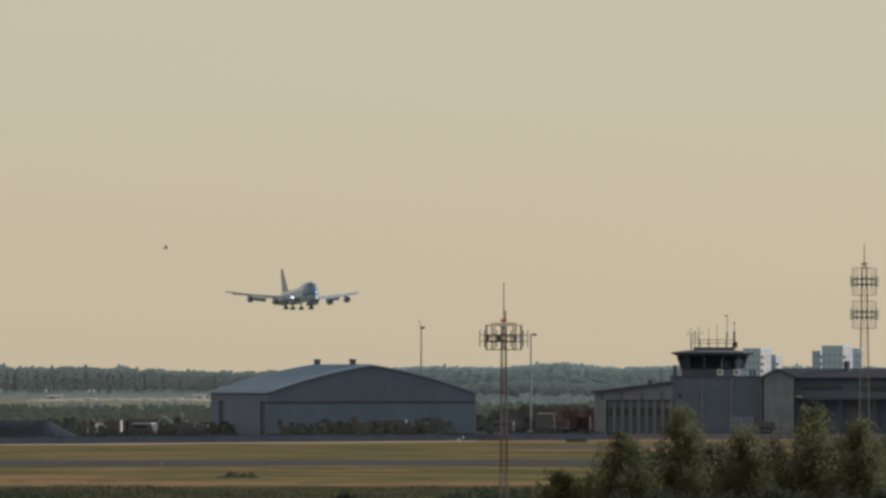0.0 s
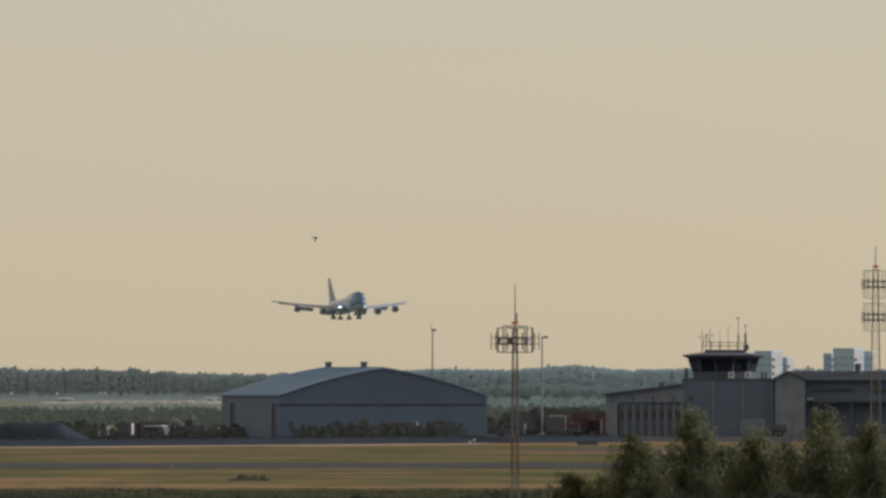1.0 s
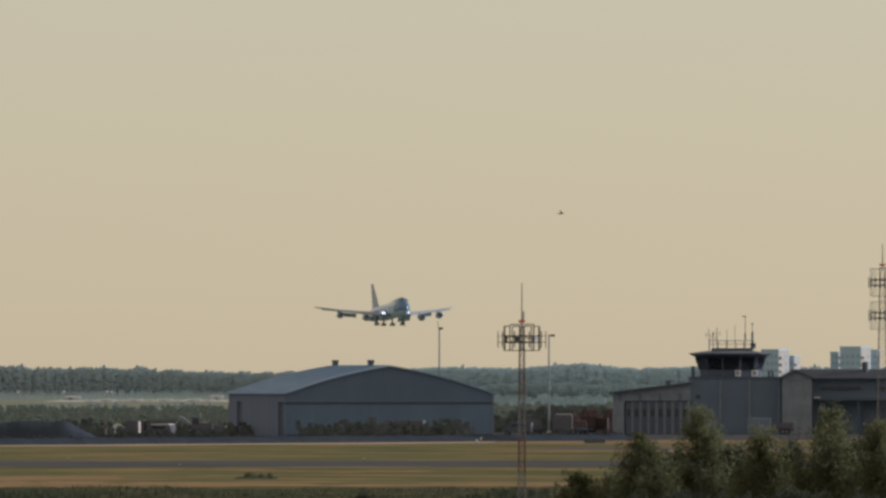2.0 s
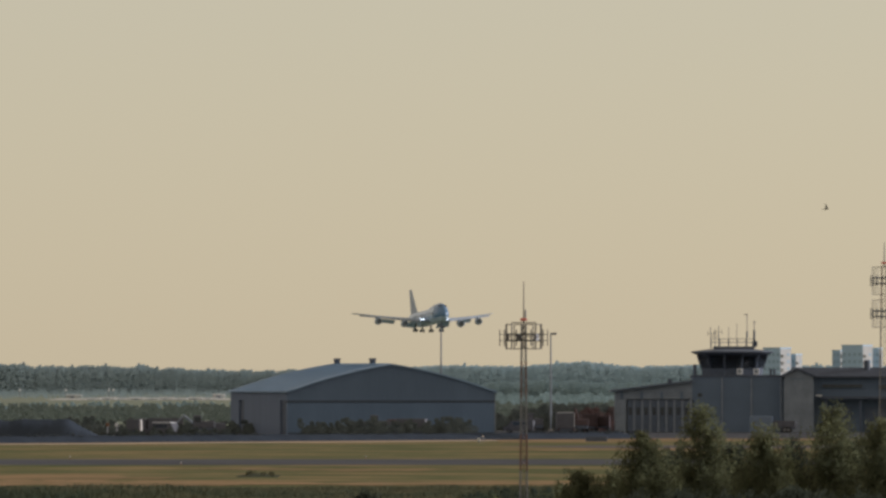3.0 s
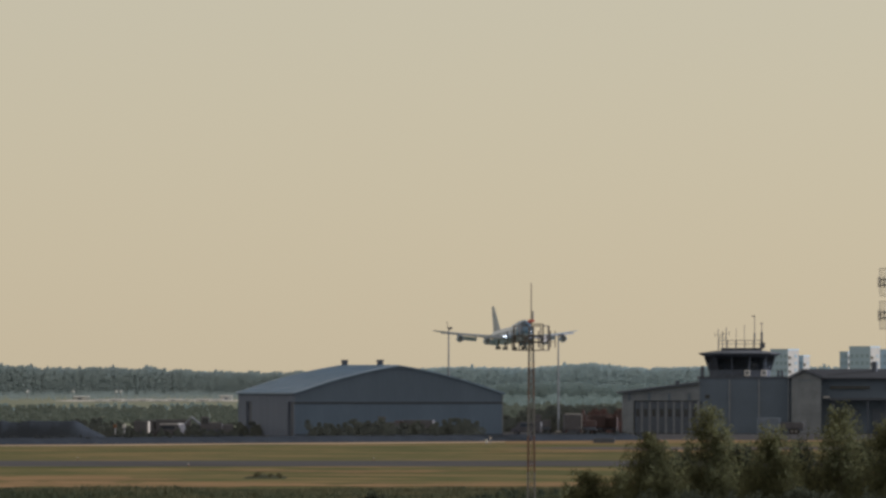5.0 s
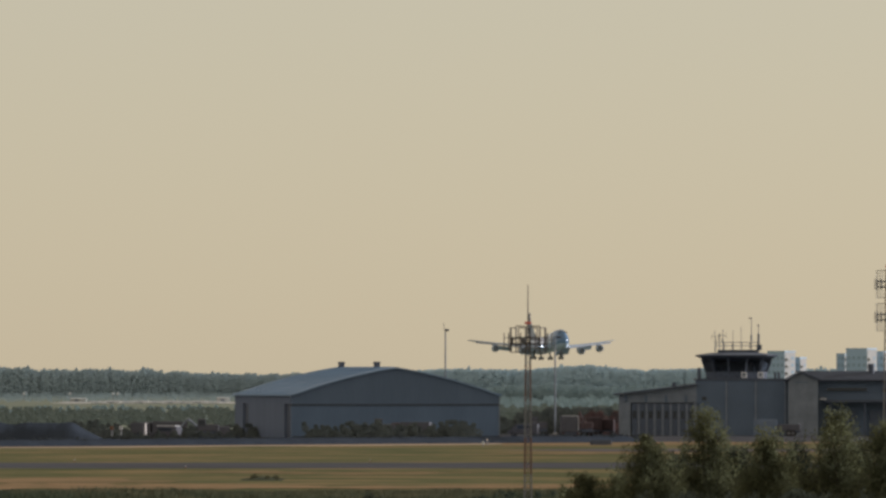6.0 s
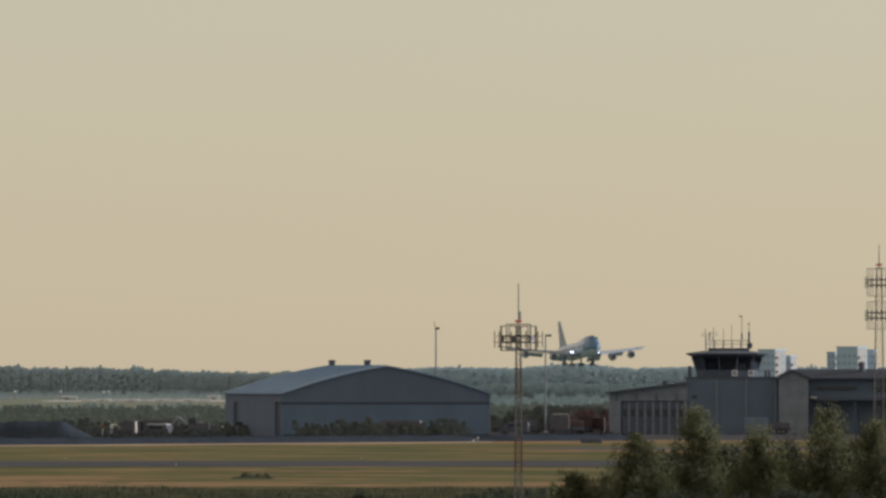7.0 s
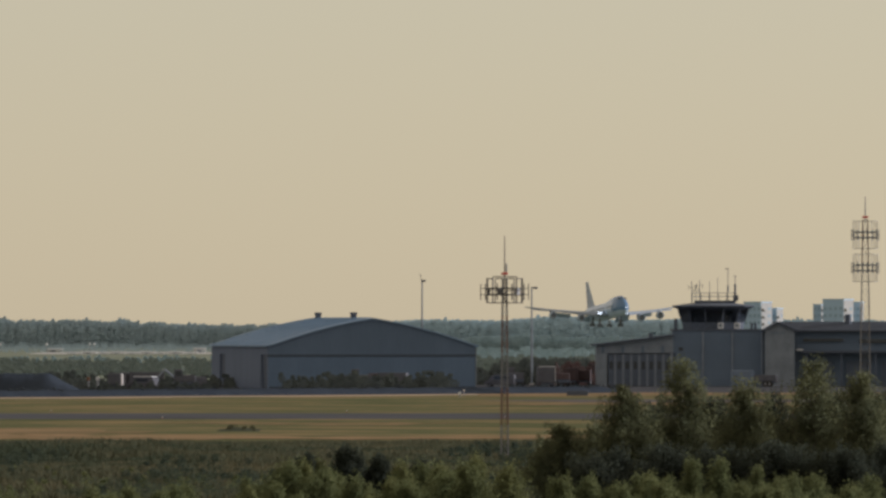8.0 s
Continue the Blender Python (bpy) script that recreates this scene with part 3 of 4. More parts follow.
# ---- yard, bank and far airfield ----
def bank(name, x0, x1, y, depth, hgt, material, label, category, flat=0.5, end=6.0, seed=0, dx=0.6, slant=0.0):
    """A long heap with sloping sides and an uneven crest."""
    bm = BM()
    n = int((x1 - x0) / dx)
    prev = None
    for i in range(n + 1):
        x = x0 + (x1 - x0) * i / n
        k = min(1, (x - x0) / end, (x1 - x) / end)
        hh = hgt * k * (1 + .16 * noise.noise((x * .35, seed, 0)) + .06 * noise.noise((x * 1.7, seed, 4)))
        prof = [(-.5, -.05), (-.5 * flat - .12, .62 * hh), (-.5 * flat, .93 * hh), (0, hh), (.5 * flat, .95 * hh), (.5, -.05)]
        row = [bm.verts.new((x, y + slant * (x + 60) + q * depth + .2 * noise.noise((x * .8, q * 3, seed)), z)) for q, z in prof]
        if prev:
            for a in range(5):
                bm.faces.new((prev[a], row[a], row[a + 1], prev[a + 1]))
        prev = row
    return tagged(part(name, bm, material, smooth=True), label, category, kind="structure" if "ground" in name else "")


bank("ground_bank", -120, 27, 1408, 14, 0.95, M_soil, "low dark earth bank along the edge of the yard", "bank", .5, 4, 1, slant=SLANT)
bank("gravel_mound", -78, -50.5, 1462, 22, 3.0, M_soil, "flat-topped mound of dark gravel behind the grass", "gravel mound", .55, 5.5, 2, .4)


def wheelset(h, xs, ys, r):
    for x in xs:
        for y in ys:
            beam(b := BM(), (x - .14, y, r), (x + .14, y, r), r, 14)
            w = part("wheel", b, M_tyre, h)
            beam(b := BM(), (x - .15, y, r), (x + .15, y, r), r * .5, 10)
            part("rim", b, M_steel, w)


def truck(x, y, rz, wid, length, hgt, body, cab, label, name="box_truck", rim=False):
    """A lorry, its tail towards -y: chassis, load box, cab, glass, wheels."""
    h = thing(name, pose(x, y, 0, 0, 0, rz), label, "truck")
    box(b := BM(), (0, 0, .75), (wid * .8, length, .3))
    part("chassis", b, M_dark, h)
    box(b := BM(), (0, -length * .13, .95 + (hgt - .95) / 2), (wid, length * .72, hgt - .95), 0, .05)
    bx = part("load_box", b, body, h)
    for sx in (-1, 1):
        box(b := BM(), (sx * wid * .245, -length * .495, .95 + (hgt - .95) / 2), (wid * .46, .05, (hgt - .95) * .93))
        part("rear_door", b, body, bx)
        box(b := BM(), (sx * wid * .43, -length * .5, .8), (.25, .06, .16))
        part("tail_light", b, M_red, bx)
    if rim:
        box(b := BM(), (0, -length * .49, hgt - .06), (wid + .04, .12, .12))
        part("roof_edge", b, M_white, bx, "white roof edge")
        # right edge in the sun, put in as a white strip
        box(b := BM(), (wid / 2 - .05, -length * .49, .95 + (hgt - .95) * .55), (.14, .12, (hgt - .95) * .86))
        part("lit_corner_strip", b, M_white, bx, "white strip for the sunlit right edge")
    box(b := BM(), (0, length * .38, 1.55), (wid * .96, length * .22, 1.9), 0, .1, .93)
    c = part("cab", b, cab, h)
    box(b := BM(), (0, length * .495, 1.95), (wid * .8, .04, .75))
    part("windscreen", b, M_glassdark, c)
    for sx in (-1, 1):
        box(b := BM(), (sx * wid * .475, length * .4, 1.95), (.04, length * .11, .6))
        part("side_window", b, M_glassdark, c)
    wheelset(h, (-wid * .4, wid * .4), (-length * .3, -length * .18, length * .36), .5)
    return h


def van(x, y, rz, body, label):
    h = thing("van", pose(x, y, 0, 0, 0, rz), label, "van")
    b = BM()
    prof = [(-2.4, .45), (2.3, .45), (2.4, .95), (1.75, 1.15), (1.15, 1.9), (.9, 2.0), (-2.3, 2.0), (-2.4, 1.8)]
    loft(b, [[(sx * (.92 if z < 1.3 else .82), y_, z) for y_, z in prof] for sx in (-1, 1)])
    part("body", b, body, h)
    for sx in (-1, 1):
        box(b := BM(), (sx * .87, -.4, 1.55), (.06, 2.4, .5))
        part("side_window", b, M_glassdark, h)
    loft(b := BM(), [[(sx * .75, 1.74, 1.2), (sx * .7, 1.2, 1.86), (sx * .7, 1.24, 1.88), (sx * .75, 1.78, 1.22)] for sx in (-1, 1)])
    part("windscreen", b, M_glassdark, h)
    wheelset(h, (-.8, .8), (-1.5, 1.5), .34)
    return h


def digger(x, y, rz, body, label, reach=1.0, arm=None):
    """A wheeled digger: chassis, cab, boom, stick, bucket."""
    h = thing("digger", pose(x, y, 0, 0, 0, rz), label, "construction machine")
    box(b := BM(), (0, 0, .95), (1.9, 3.6, .5), 0, .05)
    part("chassis", b, M_dark, h)
    box(b := BM(), (.1, -.6, 1.75), (1.9, 2.2, 1.1), 0, .12)
    part("engine_cover", b, body, h)
    box(b := BM(), (-.35, .9, 2.2), (1.0, 1.2, 1.9), 0, .08, .92)
    c = part("cab", b, body, h)
    box(b := BM(), (-.35, .9, 2.5), (1.04, 1.0, .8))
    part("cab_window", b, M_glassdark, c)
    for nm, p, q, r in (("boom", (.3, 1.0, 1.6), (.5, 2.9, 3.9 * reach), .2), ("stick", (.5, 2.9, 3.9 * reach), (.5, 4.0, 1.9), .15)):
        beam(b := BM(), p, q, r, 6)
        part(nm, b, arm or body, h)
    box(b := BM(), (.5, 4.1, 1.5), (.8, .7, .8), 0, .08, .7)
    part("bucket", b, M_dark, h)
    wheelset(h, (-.95, .95), (-1.3, 1.3), .55)


# truck grey lifted, the yard's haze put into the colour
M_truckgrey = mat("grey_truck_paint", (0.145, 0.145, 0.16), (0.115, 0.115, 0.128), scale=1, rough=0.85, spec=0.1)
M_orange = mat("orange_paint", (0.24, 0.11, 0.055), (0.17, 0.08, 0.04), scale=1, rough=0.6)
M_pinkwhite = mat("warm_white_paint", (0.72, 0.66, 0.58), (0.6, 0.55, 0.5), scale=1, rough=0.5)

t = truck(-49.45, 1556, -3, 2.0, 6.0, 2.55, M_truckgrey, M_truckgrey, "dark box truck with its sunlit side put in warm white")
# white slab added for the truck's sunlit side
box(b := BM(), (1.03, -1.6, 1.6), (.3, 2.2, 1.75))
part("lit_side_slab", b, M_pinkwhite, t, "added white slab standing for the sunlit truck side")
truck(-46.6, 1588, 80, 2.4, 7.0, 2.6, M_truckgrey, M_truckgrey, "dark lorry standing across the yard", "lorry")
v = van(-45.6, 1560, 60, M_truckgrey, "dark van with sunlit roof edges put in white, beside a box truck")
# white bars added to draw the van's sun-caught edges
b = BM()
for x in (-.8, .8):
    box(b, (x, -.6, 2.06), (.1, 3.2, .14))
for y in (-2.1, -.6, .9):
    box(b, (0, y, 2.06), (1.6, .1, .1))
part("lit_roof_lines", b, M_white, v, "white bars standing for sunlit roof edges")
digger(-39.3, 1562, 100, M_truckgrey, "grey wheeled digger with a pale arm among dark bushes", .8, M_post)
van(-37.5, 1566, 20, M_truckgrey, "dark grey van parked near the hangar")
truck(15.8, 1590, 4, 2.55, 7.0, 3.5, M_truckgrey, M_truckgrey, "dark box truck with white edges beside the light pole", rim=True)
truck(20.2, 1662, 6, 2.5, 7.5, 2.9, M_dullred, M_dullred, "dull red fire engine parked by the station", "fire_engine")
truck(22.7, 1664, -3, 2.4, 7.5, 2.6, M_dullred, M_truckgrey, "faded dull red fire engine beside another", "fire_engine")
digger(18.5, 1630, 20, M_dullred, "rust-red wheeled digger in the yard", 1.0)
digger(11.4, 1640, 20, M_truckgrey, "dark wheeled digger behind the mast", .7)
van(9.0, 1628, 80, M_truckgrey, "dark van beside the hangar wall")
digger(-12.5, 1566, 95, M_truckgrey, "dark grey wheeled digger behind the hangar bushes", .55)
truck(-8.4, 1568, 80, 2.3, 6.0, 2.6, M_truckgrey, M_dullred, "dark lorry with a dull red cab behind the hangar bushes", "lorry")
truck(50.4, 1640, 85, 2.2, 5.5, 1.9, M_truckgrey, M_truckgrey, "low grey trailer truck beside the tower", "lorry")


def marker(x, y, hgt, w, material, label):
    h = thing("marker_post", pose(x, y, 0), label, "marker post", "airfield marker posts")
    beam(b := BM(), (0, 0, 0), (0, 0, hgt * .6), w * .22, 6)
    part("stem", b, M_steel, h)
    box(b := BM(), (0, 0, hgt * .6 + w * .5), (w, w * .4, w * 1.1), 0, .03)
    part("board", b, material, h)


marker(2.3, 1412, 0.55, 0.36, M_white, "small white airfield marker on a post")
marker(2.9, 1430, 1.1, 0.26, M_pinkwhite, "small white airfield marker on a post")
for x in (-63.5, -61.5):
    marker(x, 1500, 3.3, 0.3, M_white, "white lamp on a post behind the heap")
for x in (-54.4, -53.0):
    marker(x, 1580, 2.3, 0.5, M_orange if x < -54 else M_white, "orange and white marker board in the yard")
b = BM()
box(b, (0, 0, .35), (3.0, .3, .7), 0, .04)
h = thing("airfield_sign", pose(18.8, 1440, 0), "low dark airfield sign board seen from behind", "sign")
part("board", b, M_dark, h)
for x in (-1.2, 1.2):
    box(b := BM(), (x, .25, .3), (.1, .2, .6))
    part("leg", b, M_steel, h)


# white dulled, distance haze put into the colour
M_shed = mat("hazed_white_paint", (0.60, 0.60, 0.57), (0.48, 0.48, 0.46), scale=0.3, rough=0.7)


def far_shed(x, y, w, d, hgt, material, label):
    h = thing("shed", pose(x, y, 0), label, "shed")
    box(b := BM(), (0, 0, hgt / 2), (w, d, hgt))
    part("wall", b, material, h)
    loft(b := BM(), [[(sx * (w / 2 + .2), -d / 2 - .2, hgt), (sx * (w / 2 + .2), 0, hgt + .25), (sx * (w / 2 + .2), d / 2 + .2, hgt)] for sx in (-1, 1)])
    part("roof", b, M_shed, h)
    for k in range(max(1, int(w / 4))):
        box(b := BM(), (-w / 2 + 2 + k * 4, -d / 2 - .03, hgt * .4), (1.6, .1, hgt * .7))
        part("door", b, M_post, h)


far_shed(-137, 3640, 5.4, 4, 1.1, M_shed, "small white shed far across the airfield")
far_shed(-85, 3600, 4.2, 4, 1.5, M_shed, "small white shed far across the airfield")
# row of slabs draws the bright reflecting strip as a white line
for k in range(9):
    far_shed(-124.5 + k * 4.9, 3480 + (k % 3) * 5, 4.75, 4, .3 + .2 * (k % 2), M_shed, "low white slab for the bright strip far across the airfield")
for x in (-126.6, -125.0, -142.0, -158.5):
    h = thing("navaid", pose(x, 3690, 0), "white radome on a post far across the airfield", "antenna")
    beam(b := BM(), (0, 0, 0), (0, 0, 2.6), .12, 6)
    part("post", b, M_steel, h)
    b = BM()
    bmesh.ops.create_icosphere(b, subdivisions=2, radius=.42, matrix=Matrix.Translation((0, 0, 2.8)))
    part("radome", b, M_white, h, smooth=True)


# ---- far apartment blocks on the skyline ----
# skyline haze put into the colours: blue-grey walls, panes close in tone
M_block = mat("haze_tinted_block_wall", (0.43, 0.55, 0.665), (0.39, 0.505, 0.615), scale=0.1, rough=0.8)
# white of the balconies; on end walls the sunlit side as warm colour
M_blockwhite = mat("sunlit_white_block", (0.42, 0.41, 0.38), (0.37, 0.36, 0.335), scale=0.1, rough=0.8)
M_blockpane = mat("block_window", (0.34, 0.45, 0.545), scale=1, rough=0.2, spec=0.5)


def apartment_block(x, y, w, d, hgt, rz, label, cols=4):
    h = thing("apartment_block", pose(x, y, 0, 0, 0, rz), label, "building", "apartment blocks on the skyline")
    box(b := BM(), (0, 0, hgt / 2), (w, d, hgt))
    part("wall", b, M_block, h)
    box(b := BM(), (w / 2 + .06, 0, hgt / 2), (.1, d * .96, hgt * .98))
    part("end_wall", b, M_blockwhite, h, "pale end wall with the sun's warmth in its colour")
    box(b := BM(), (0, 0, hgt + .2), (w + .3, d + .3, .4))
    part("roof_edge", b, M_block, h)
    for k in range(int(hgt // 3)):
        z = 1.6 + 3 * k
        for c in range(cols):
            box(b := BM(), (-w / 2 + w * (c + .5) / cols, -d / 2 - .03, z), (w / cols * .6, .08, 1.4))
            part("window", b, M_blockpane, h)
        box(b := BM(), (w / 2 + .5, -d * .25, z - .5), (.9, d * .3, 1.0))
        bl = part("balcony", b, M_blockwhite, h)
        box(b := BM(), (w / 2 + .15, d * .22, z), (.08, d * .25, 1.4))
        part("window", b, M_blockpane, h)
    return h


apartment_block(168.8, 4400, 9.6, 11, 20.4, -25, "pale apartment block with a sunlit pale end wall with the sun's warmth in its colour")
apartment_block(161.6, 4415, 3.6, 8, 18.2, -20, "narrow pale apartment block beside a taller one", 2)
apartment_block(178.2, 4425, 3.6, 5, 19.2, -20, "narrow pale apartment block with white balconies", 2)
apartment_block(135.5, 4430, 8.0, 12, 19.3, -25, "pale grey apartment block half hidden by the tower")
apartment_block(143.0, 4440, 4.6, 9, 16.6, -20, "low pale grey apartment block above the trees", 2)

bank("ground_hump", -21.2, -17.2, 972, 26, .22, M_tuft, "low overgrown hump beside the runway", "hump", .6, 1.8, 5, .2)
for k, x in enumerate((-44, -29.5, -10.8, 6.5, 24.0, 41.0)):
    h = thing("runway_light", pose(x, 1082 if k % 2 else 1156, 0), "small white runway edge light on a short stem", "runway light", "runway edge lights")
    beam(b := BM(), (0, 0, 0), (0, 0, .22), .05, 6)
    part("stem", b, M_orange, h)
    beam(b := BM(), (0, 0, .22), (0, 0, .34), .07, 8, .05)
    part("lens", b, M_concrete, h)

# ---- airliner: nose to -y, its wings along x ----
M_skin = mat("white_skin", (0.53, 0.59, 0.66), (0.47, 0.53, 0.60), scale=0.1, rough=0.28, spec=0.5)
M_cyan = mat("pale_blue_skin", (0.45, 0.55, 0.66), (0.40, 0.49, 0.60), scale=0.1, rough=0.55, spec=0.5)
M_navy = mat("deep_blue_skin", (0.115, 0.205, 0.335), (0.10, 0.18, 0.295), scale=0.1, rough=0.25, spec=0.5)
M_fin = mat("grey_white_skin", (0.40, 0.45, 0.51), (0.33, 0.37, 0.43), scale=0.1, rough=0.4)
M_nacelle = mat("nacelle_paint", (0.42, 0.50, 0.60), (0.36, 0.43, 0.52), scale=0.3, rough=0.4)
M_wing = mat("grey_wing_skin", (0.34, 0.40, 0.48), (0.285, 0.34, 0.41), scale=0.15, rough=0.75, spec=0.1)
# tyre black lifted to grey, haze put into the colour
M_gearwheel = mat("hazed_tyre", (0.20, 0.21, 0.22), (0.16, 0.17, 0.18), scale=3, rough=0.8)
M_fan = mat("fan_blades", (0.20, 0.215, 0.23), scale=2, rough=0.5, metal=0.3)
M_bare = mat("slat_metal", (0.34, 0.37, 0.42), (0.27, 0.30, 0.34), scale=1, rough=0.6)
M_cabin = mat("cabin_pane", (0.20, 0.25, 0.31), scale=2, rough=0.4)
M_flap = mat("flap_skin", (0.36, 0.46, 0.61), (0.31, 0.40, 0.54), scale=0.3, rough=0.5)
M_landing = glow("landing_light", (1.0, 0.93, 0.78), 2.9)


def airliner():
    h = thing("airliner", pose(0, 0, 0), "four-engined jet, white and pale blue, dark blue nose", "aeroplane")
    S = [(0, .1, -.45, -.95), (.6, .85, .45, -1.65), (1.6, 1.5, 1.35, -2.2), (3, 2.1, 2.5, -2.65), (4.5, 2.55, 3.65, -2.95), (6, 2.85, 4.35, -3.1),
         (8, 3.1, 4.7, -3.2), (11, 3.25, 4.8, -3.25), (16, 3.25, 4.75, -3.25), (21, 3.25, 4.4, -3.25), (25, 3.25, 3.75, -3.25), (29, 3.25, 3.28, -3.3),
         (38, 3.25, 3.25, -3.4), (47, 3.25, 3.25, -3.25), (52, 3.1, 3.25, -2.8), (58, 2.5, 3.2, -1.5), (63, 1.75, 3.05, -.2), (67, .95, 2.75, .95), (69.5, .3, 2.2, 1.6)]
    n = 28

    def ring(s, w, zt, zb):
        out = []
        for i in range(n):
            a = 2 * math.pi * i / n
            c, sn = math.cos(a), math.sin(a)
            hump = max(0.0, zt - w) if s < 29 else 0.0
            if sn >= 0:
                x, z = w * c * (1 - 0.22 * min(1, hump / 1.5) * sn), zt * sn if zt > 0 else zt
            else:
                x, z = w * c, -zb * sn
            if zt <= 0:
                z = (zt + zb) / 2 + (zt - zb) / 2 * sn
            if s > 50:
                z = (zt + zb) / 2 + (zt - zb) / 2 * sn
                x = w * c
            out.append((x, s - 33, z))
        return out
    rings = [ring(*q) for q in S]
    groups = {"nose": BM(), "upper": BM(), "lower": BM()}
    for k, (a, b2) in enumerate(zip(rings, rings[1:])):
        for i in range(n):
            j = (i + 1) % n
            q = [a[i], a[j], b2[j], b2[i]]
            zc, s = sum(p[2] for p in q) / 4, S[k][0]
            key = "nose" if (s < 11 and zc > -1.2 - 0.02 * s) or (s < 16 and zc > 2.6) else ("upper" if zc > 0.1 else "lower")
            bmk = groups[key]
            bmk.faces.new([bmk.verts.new(p) for p in q])
    for key, m, lab in (("nose", M_navy, "dark blue nose and cockpit"), ("upper", M_skin, "white upper fuselage"), ("lower", M_cyan, "pale blue lower fuselage")):
        bmk = groups[key]
        bmesh.ops.remove_doubles(bmk, verts=bmk.verts[:], dist=0.001)
        part("fuselage_" + key, bmk, m, h, lab, smooth=True)
    for sx in (-1, 1):
        for i in range(3):
            box(b := BM(), (sx * (.5 + .55 * i), 4.6 + .25 * i * i - 33, 3.55 - .1 * i), (.45, .35, .45))
            part("cockpit_window", b, M_glassdark, h)
    pane = None
    for sx in (-1, 1):
        for i in range(44):
            if i in (12, 13, 27, 28):
                continue
            if pane is None:
                box(b := BM(), (0, 0, 0), (.16, .32, .42))
                w = pane = part("cabin_window", b, M_cabin, h)
            else:
                w = new("cabin_window", pane.data)
                w.parent = h
            w.location = (sx * 3.19, 9 + i * 1.02 - 33, 0.75)

    def foil(x, le, chord, z, th):
        pts = []
        for u, t in ((0, 0), (.04, .35), (.15, .75), (.35, 1), (.6, .8), (.85, .35), (1, .04), (.85, -.1), (.6, -.3), (.35, -.5), (.15, -.45), (.04, -.25)):
            pts.append((x, le + u * chord - 33, z + t * th))
        return pts
    for sx in (-1, 1):
        b = BM()
        loft(b, [foil(sx * x, le, c, z, t) for x, le, c, z, t in
                 ((2.0, 18.2, 16.8, -2.1, 1.35), (5.5, 21.0, 14.2, -1.65, 1.1), (12, 26.8, 10.3, -.75, .75), (21, 35.0, 7.0, .7, .45), (28.6, 41.8, 4.3, 2.15, .25), (29.8, 43.4, 2.6, 2.4, .12))])
        part("wing", b, M_wing, h, "grey swept wing", smooth=True)
        for x0, x1, le0, le1, z0, z1, c in ((4.2, 9.8, 35.0, 36.4, -2.0, -1.3, 3.4), (13.2, 20.0, 37.6, 41.5, -.75, .2, 2.4)):
            b = BM()
            loft(b, [[(sx * x, le - 33, z), (sx * x, le - 33 + c * .75, z - c * .55), (sx * x, le - 33 + c * .72, z - c * .62), (sx * x, le - 33, z - .3)] for x, le, z in ((x0, le0, z0), (x1, le1, z1))])
            part("flap", b, M_flap, h, "lowered wing flap")
        b = BM()
        loft(b, [[(sx * x, le - 33, z), (sx * x, le - 33.9, z - .55), (sx * x, le - 33.85, z - .65), (sx * x, le - 32.9, z - .15)] for x, le, z in ((6.5, 21.8, -1.5), (27.5, 40.8, 1.6))])
        part("slat", b, M_bare, h)
        for x, s, z in ((11.9, 23.0, -2.95), (21.2, 31.2, -1.5)):
            prof = [(0, 1.18), (.15, 1.32), (1.2, 1.42), (2.6, 1.38), (3.6, 1.2), (3.62, .95), (5.2, .72), (6.2, .42), (6.4, .1)]
            b = BM()
            loft(b, [[(sx * x + r * math.cos(2 * math.pi * i / 18), s + d - 33, z + r * math.sin(2 * math.pi * i / 18)) for i in range(18)] for d, r in [(.9, .3), (.9, 1.1), (.1, 1.12)] + prof])
            e = part("engine", b, M_nacelle, h, "pale blue engine nacelle", smooth=True)
            b = BM()
            loft(b, [[(sx * x + r * math.cos(2 * math.pi * i / 18), s + d - 33, z + r * math.sin(2 * math.pi * i / 18)) for i in range(18)] for d, r in ((.86, .02), (.87, 1.09), (.89, 1.09), (.895, .02))])
            part("fan", b, M_fan, e, "dark fan face")
            b = BM()
            loft(b, [[(sx * x - .16, s - 33 + a, zz), (sx * x + .16, s - 33 + a, zz), (sx * x + .16, s - 33 + c, zz), (sx * x - .16, s - 33 + c, zz)] for a, c, zz in ((1.5, 6.0, z + 1.1), (3.6, 8.5, z + 2.15))])
            part("pylon", b, M_wing, h)
        b = BM()
        loft(b, [foil(sx * x, le, c, z, t) for x, le, c, z, t in ((.9, 59, 9.0, 1.0, .5), (11.0, 66.8, 2.7, 2.3, .15))])
        part("tailplane", b, M_wing, h, smooth=True)
        for x, r in ((4.9, .2), (5.75, .2)) if sx < 0 else ((5.3, .2),):
            beam(b := BM(), (sx * x, 21.2 - 33.75, -1.25), (sx * x, 21.2 - 33.2, -1.25), r, 10)
            part("landing_light", b, M_landing, h, "bright landing light")
    # fin
    b = BM()
    loft(b, [[(t * sx, le + u * c - 33, z) for u, t, sx in ((0, 0, 1), (.3, th, 1), (1, .02, 1), (.3, th, -1))] for z, le, c, th in ((2.7, 51.5, 16.0, .5), (3.9, 54.5, 12.8, .42), (13.5, 65.2, 4.6, .16))])
    part("fin", b, M_fin, h, "white tail fin")
    b = BM()
    box(b, (0, 66.6 - 33, 9.8), (.5, 1.9, 1.1))
    part("fin_emblem", b, M_navy, h)
    # gear
    def bogie(x, s, zs):
        b = BM()
        beam(b, (x * .93, s - 33, -2.0), (x, s - 33, zs), .34, 8)
        beam(b, (x, s - 33 - .85, zs), (x, s - 33 + .85, zs), .16, 6)
        beam(b, (x * .8, s - 31.2, -2.2), (x, s - 33, zs + 1.2), .1, 6)
        g = part("landing_gear", b, M_steel, h, "lowered landing gear leg")
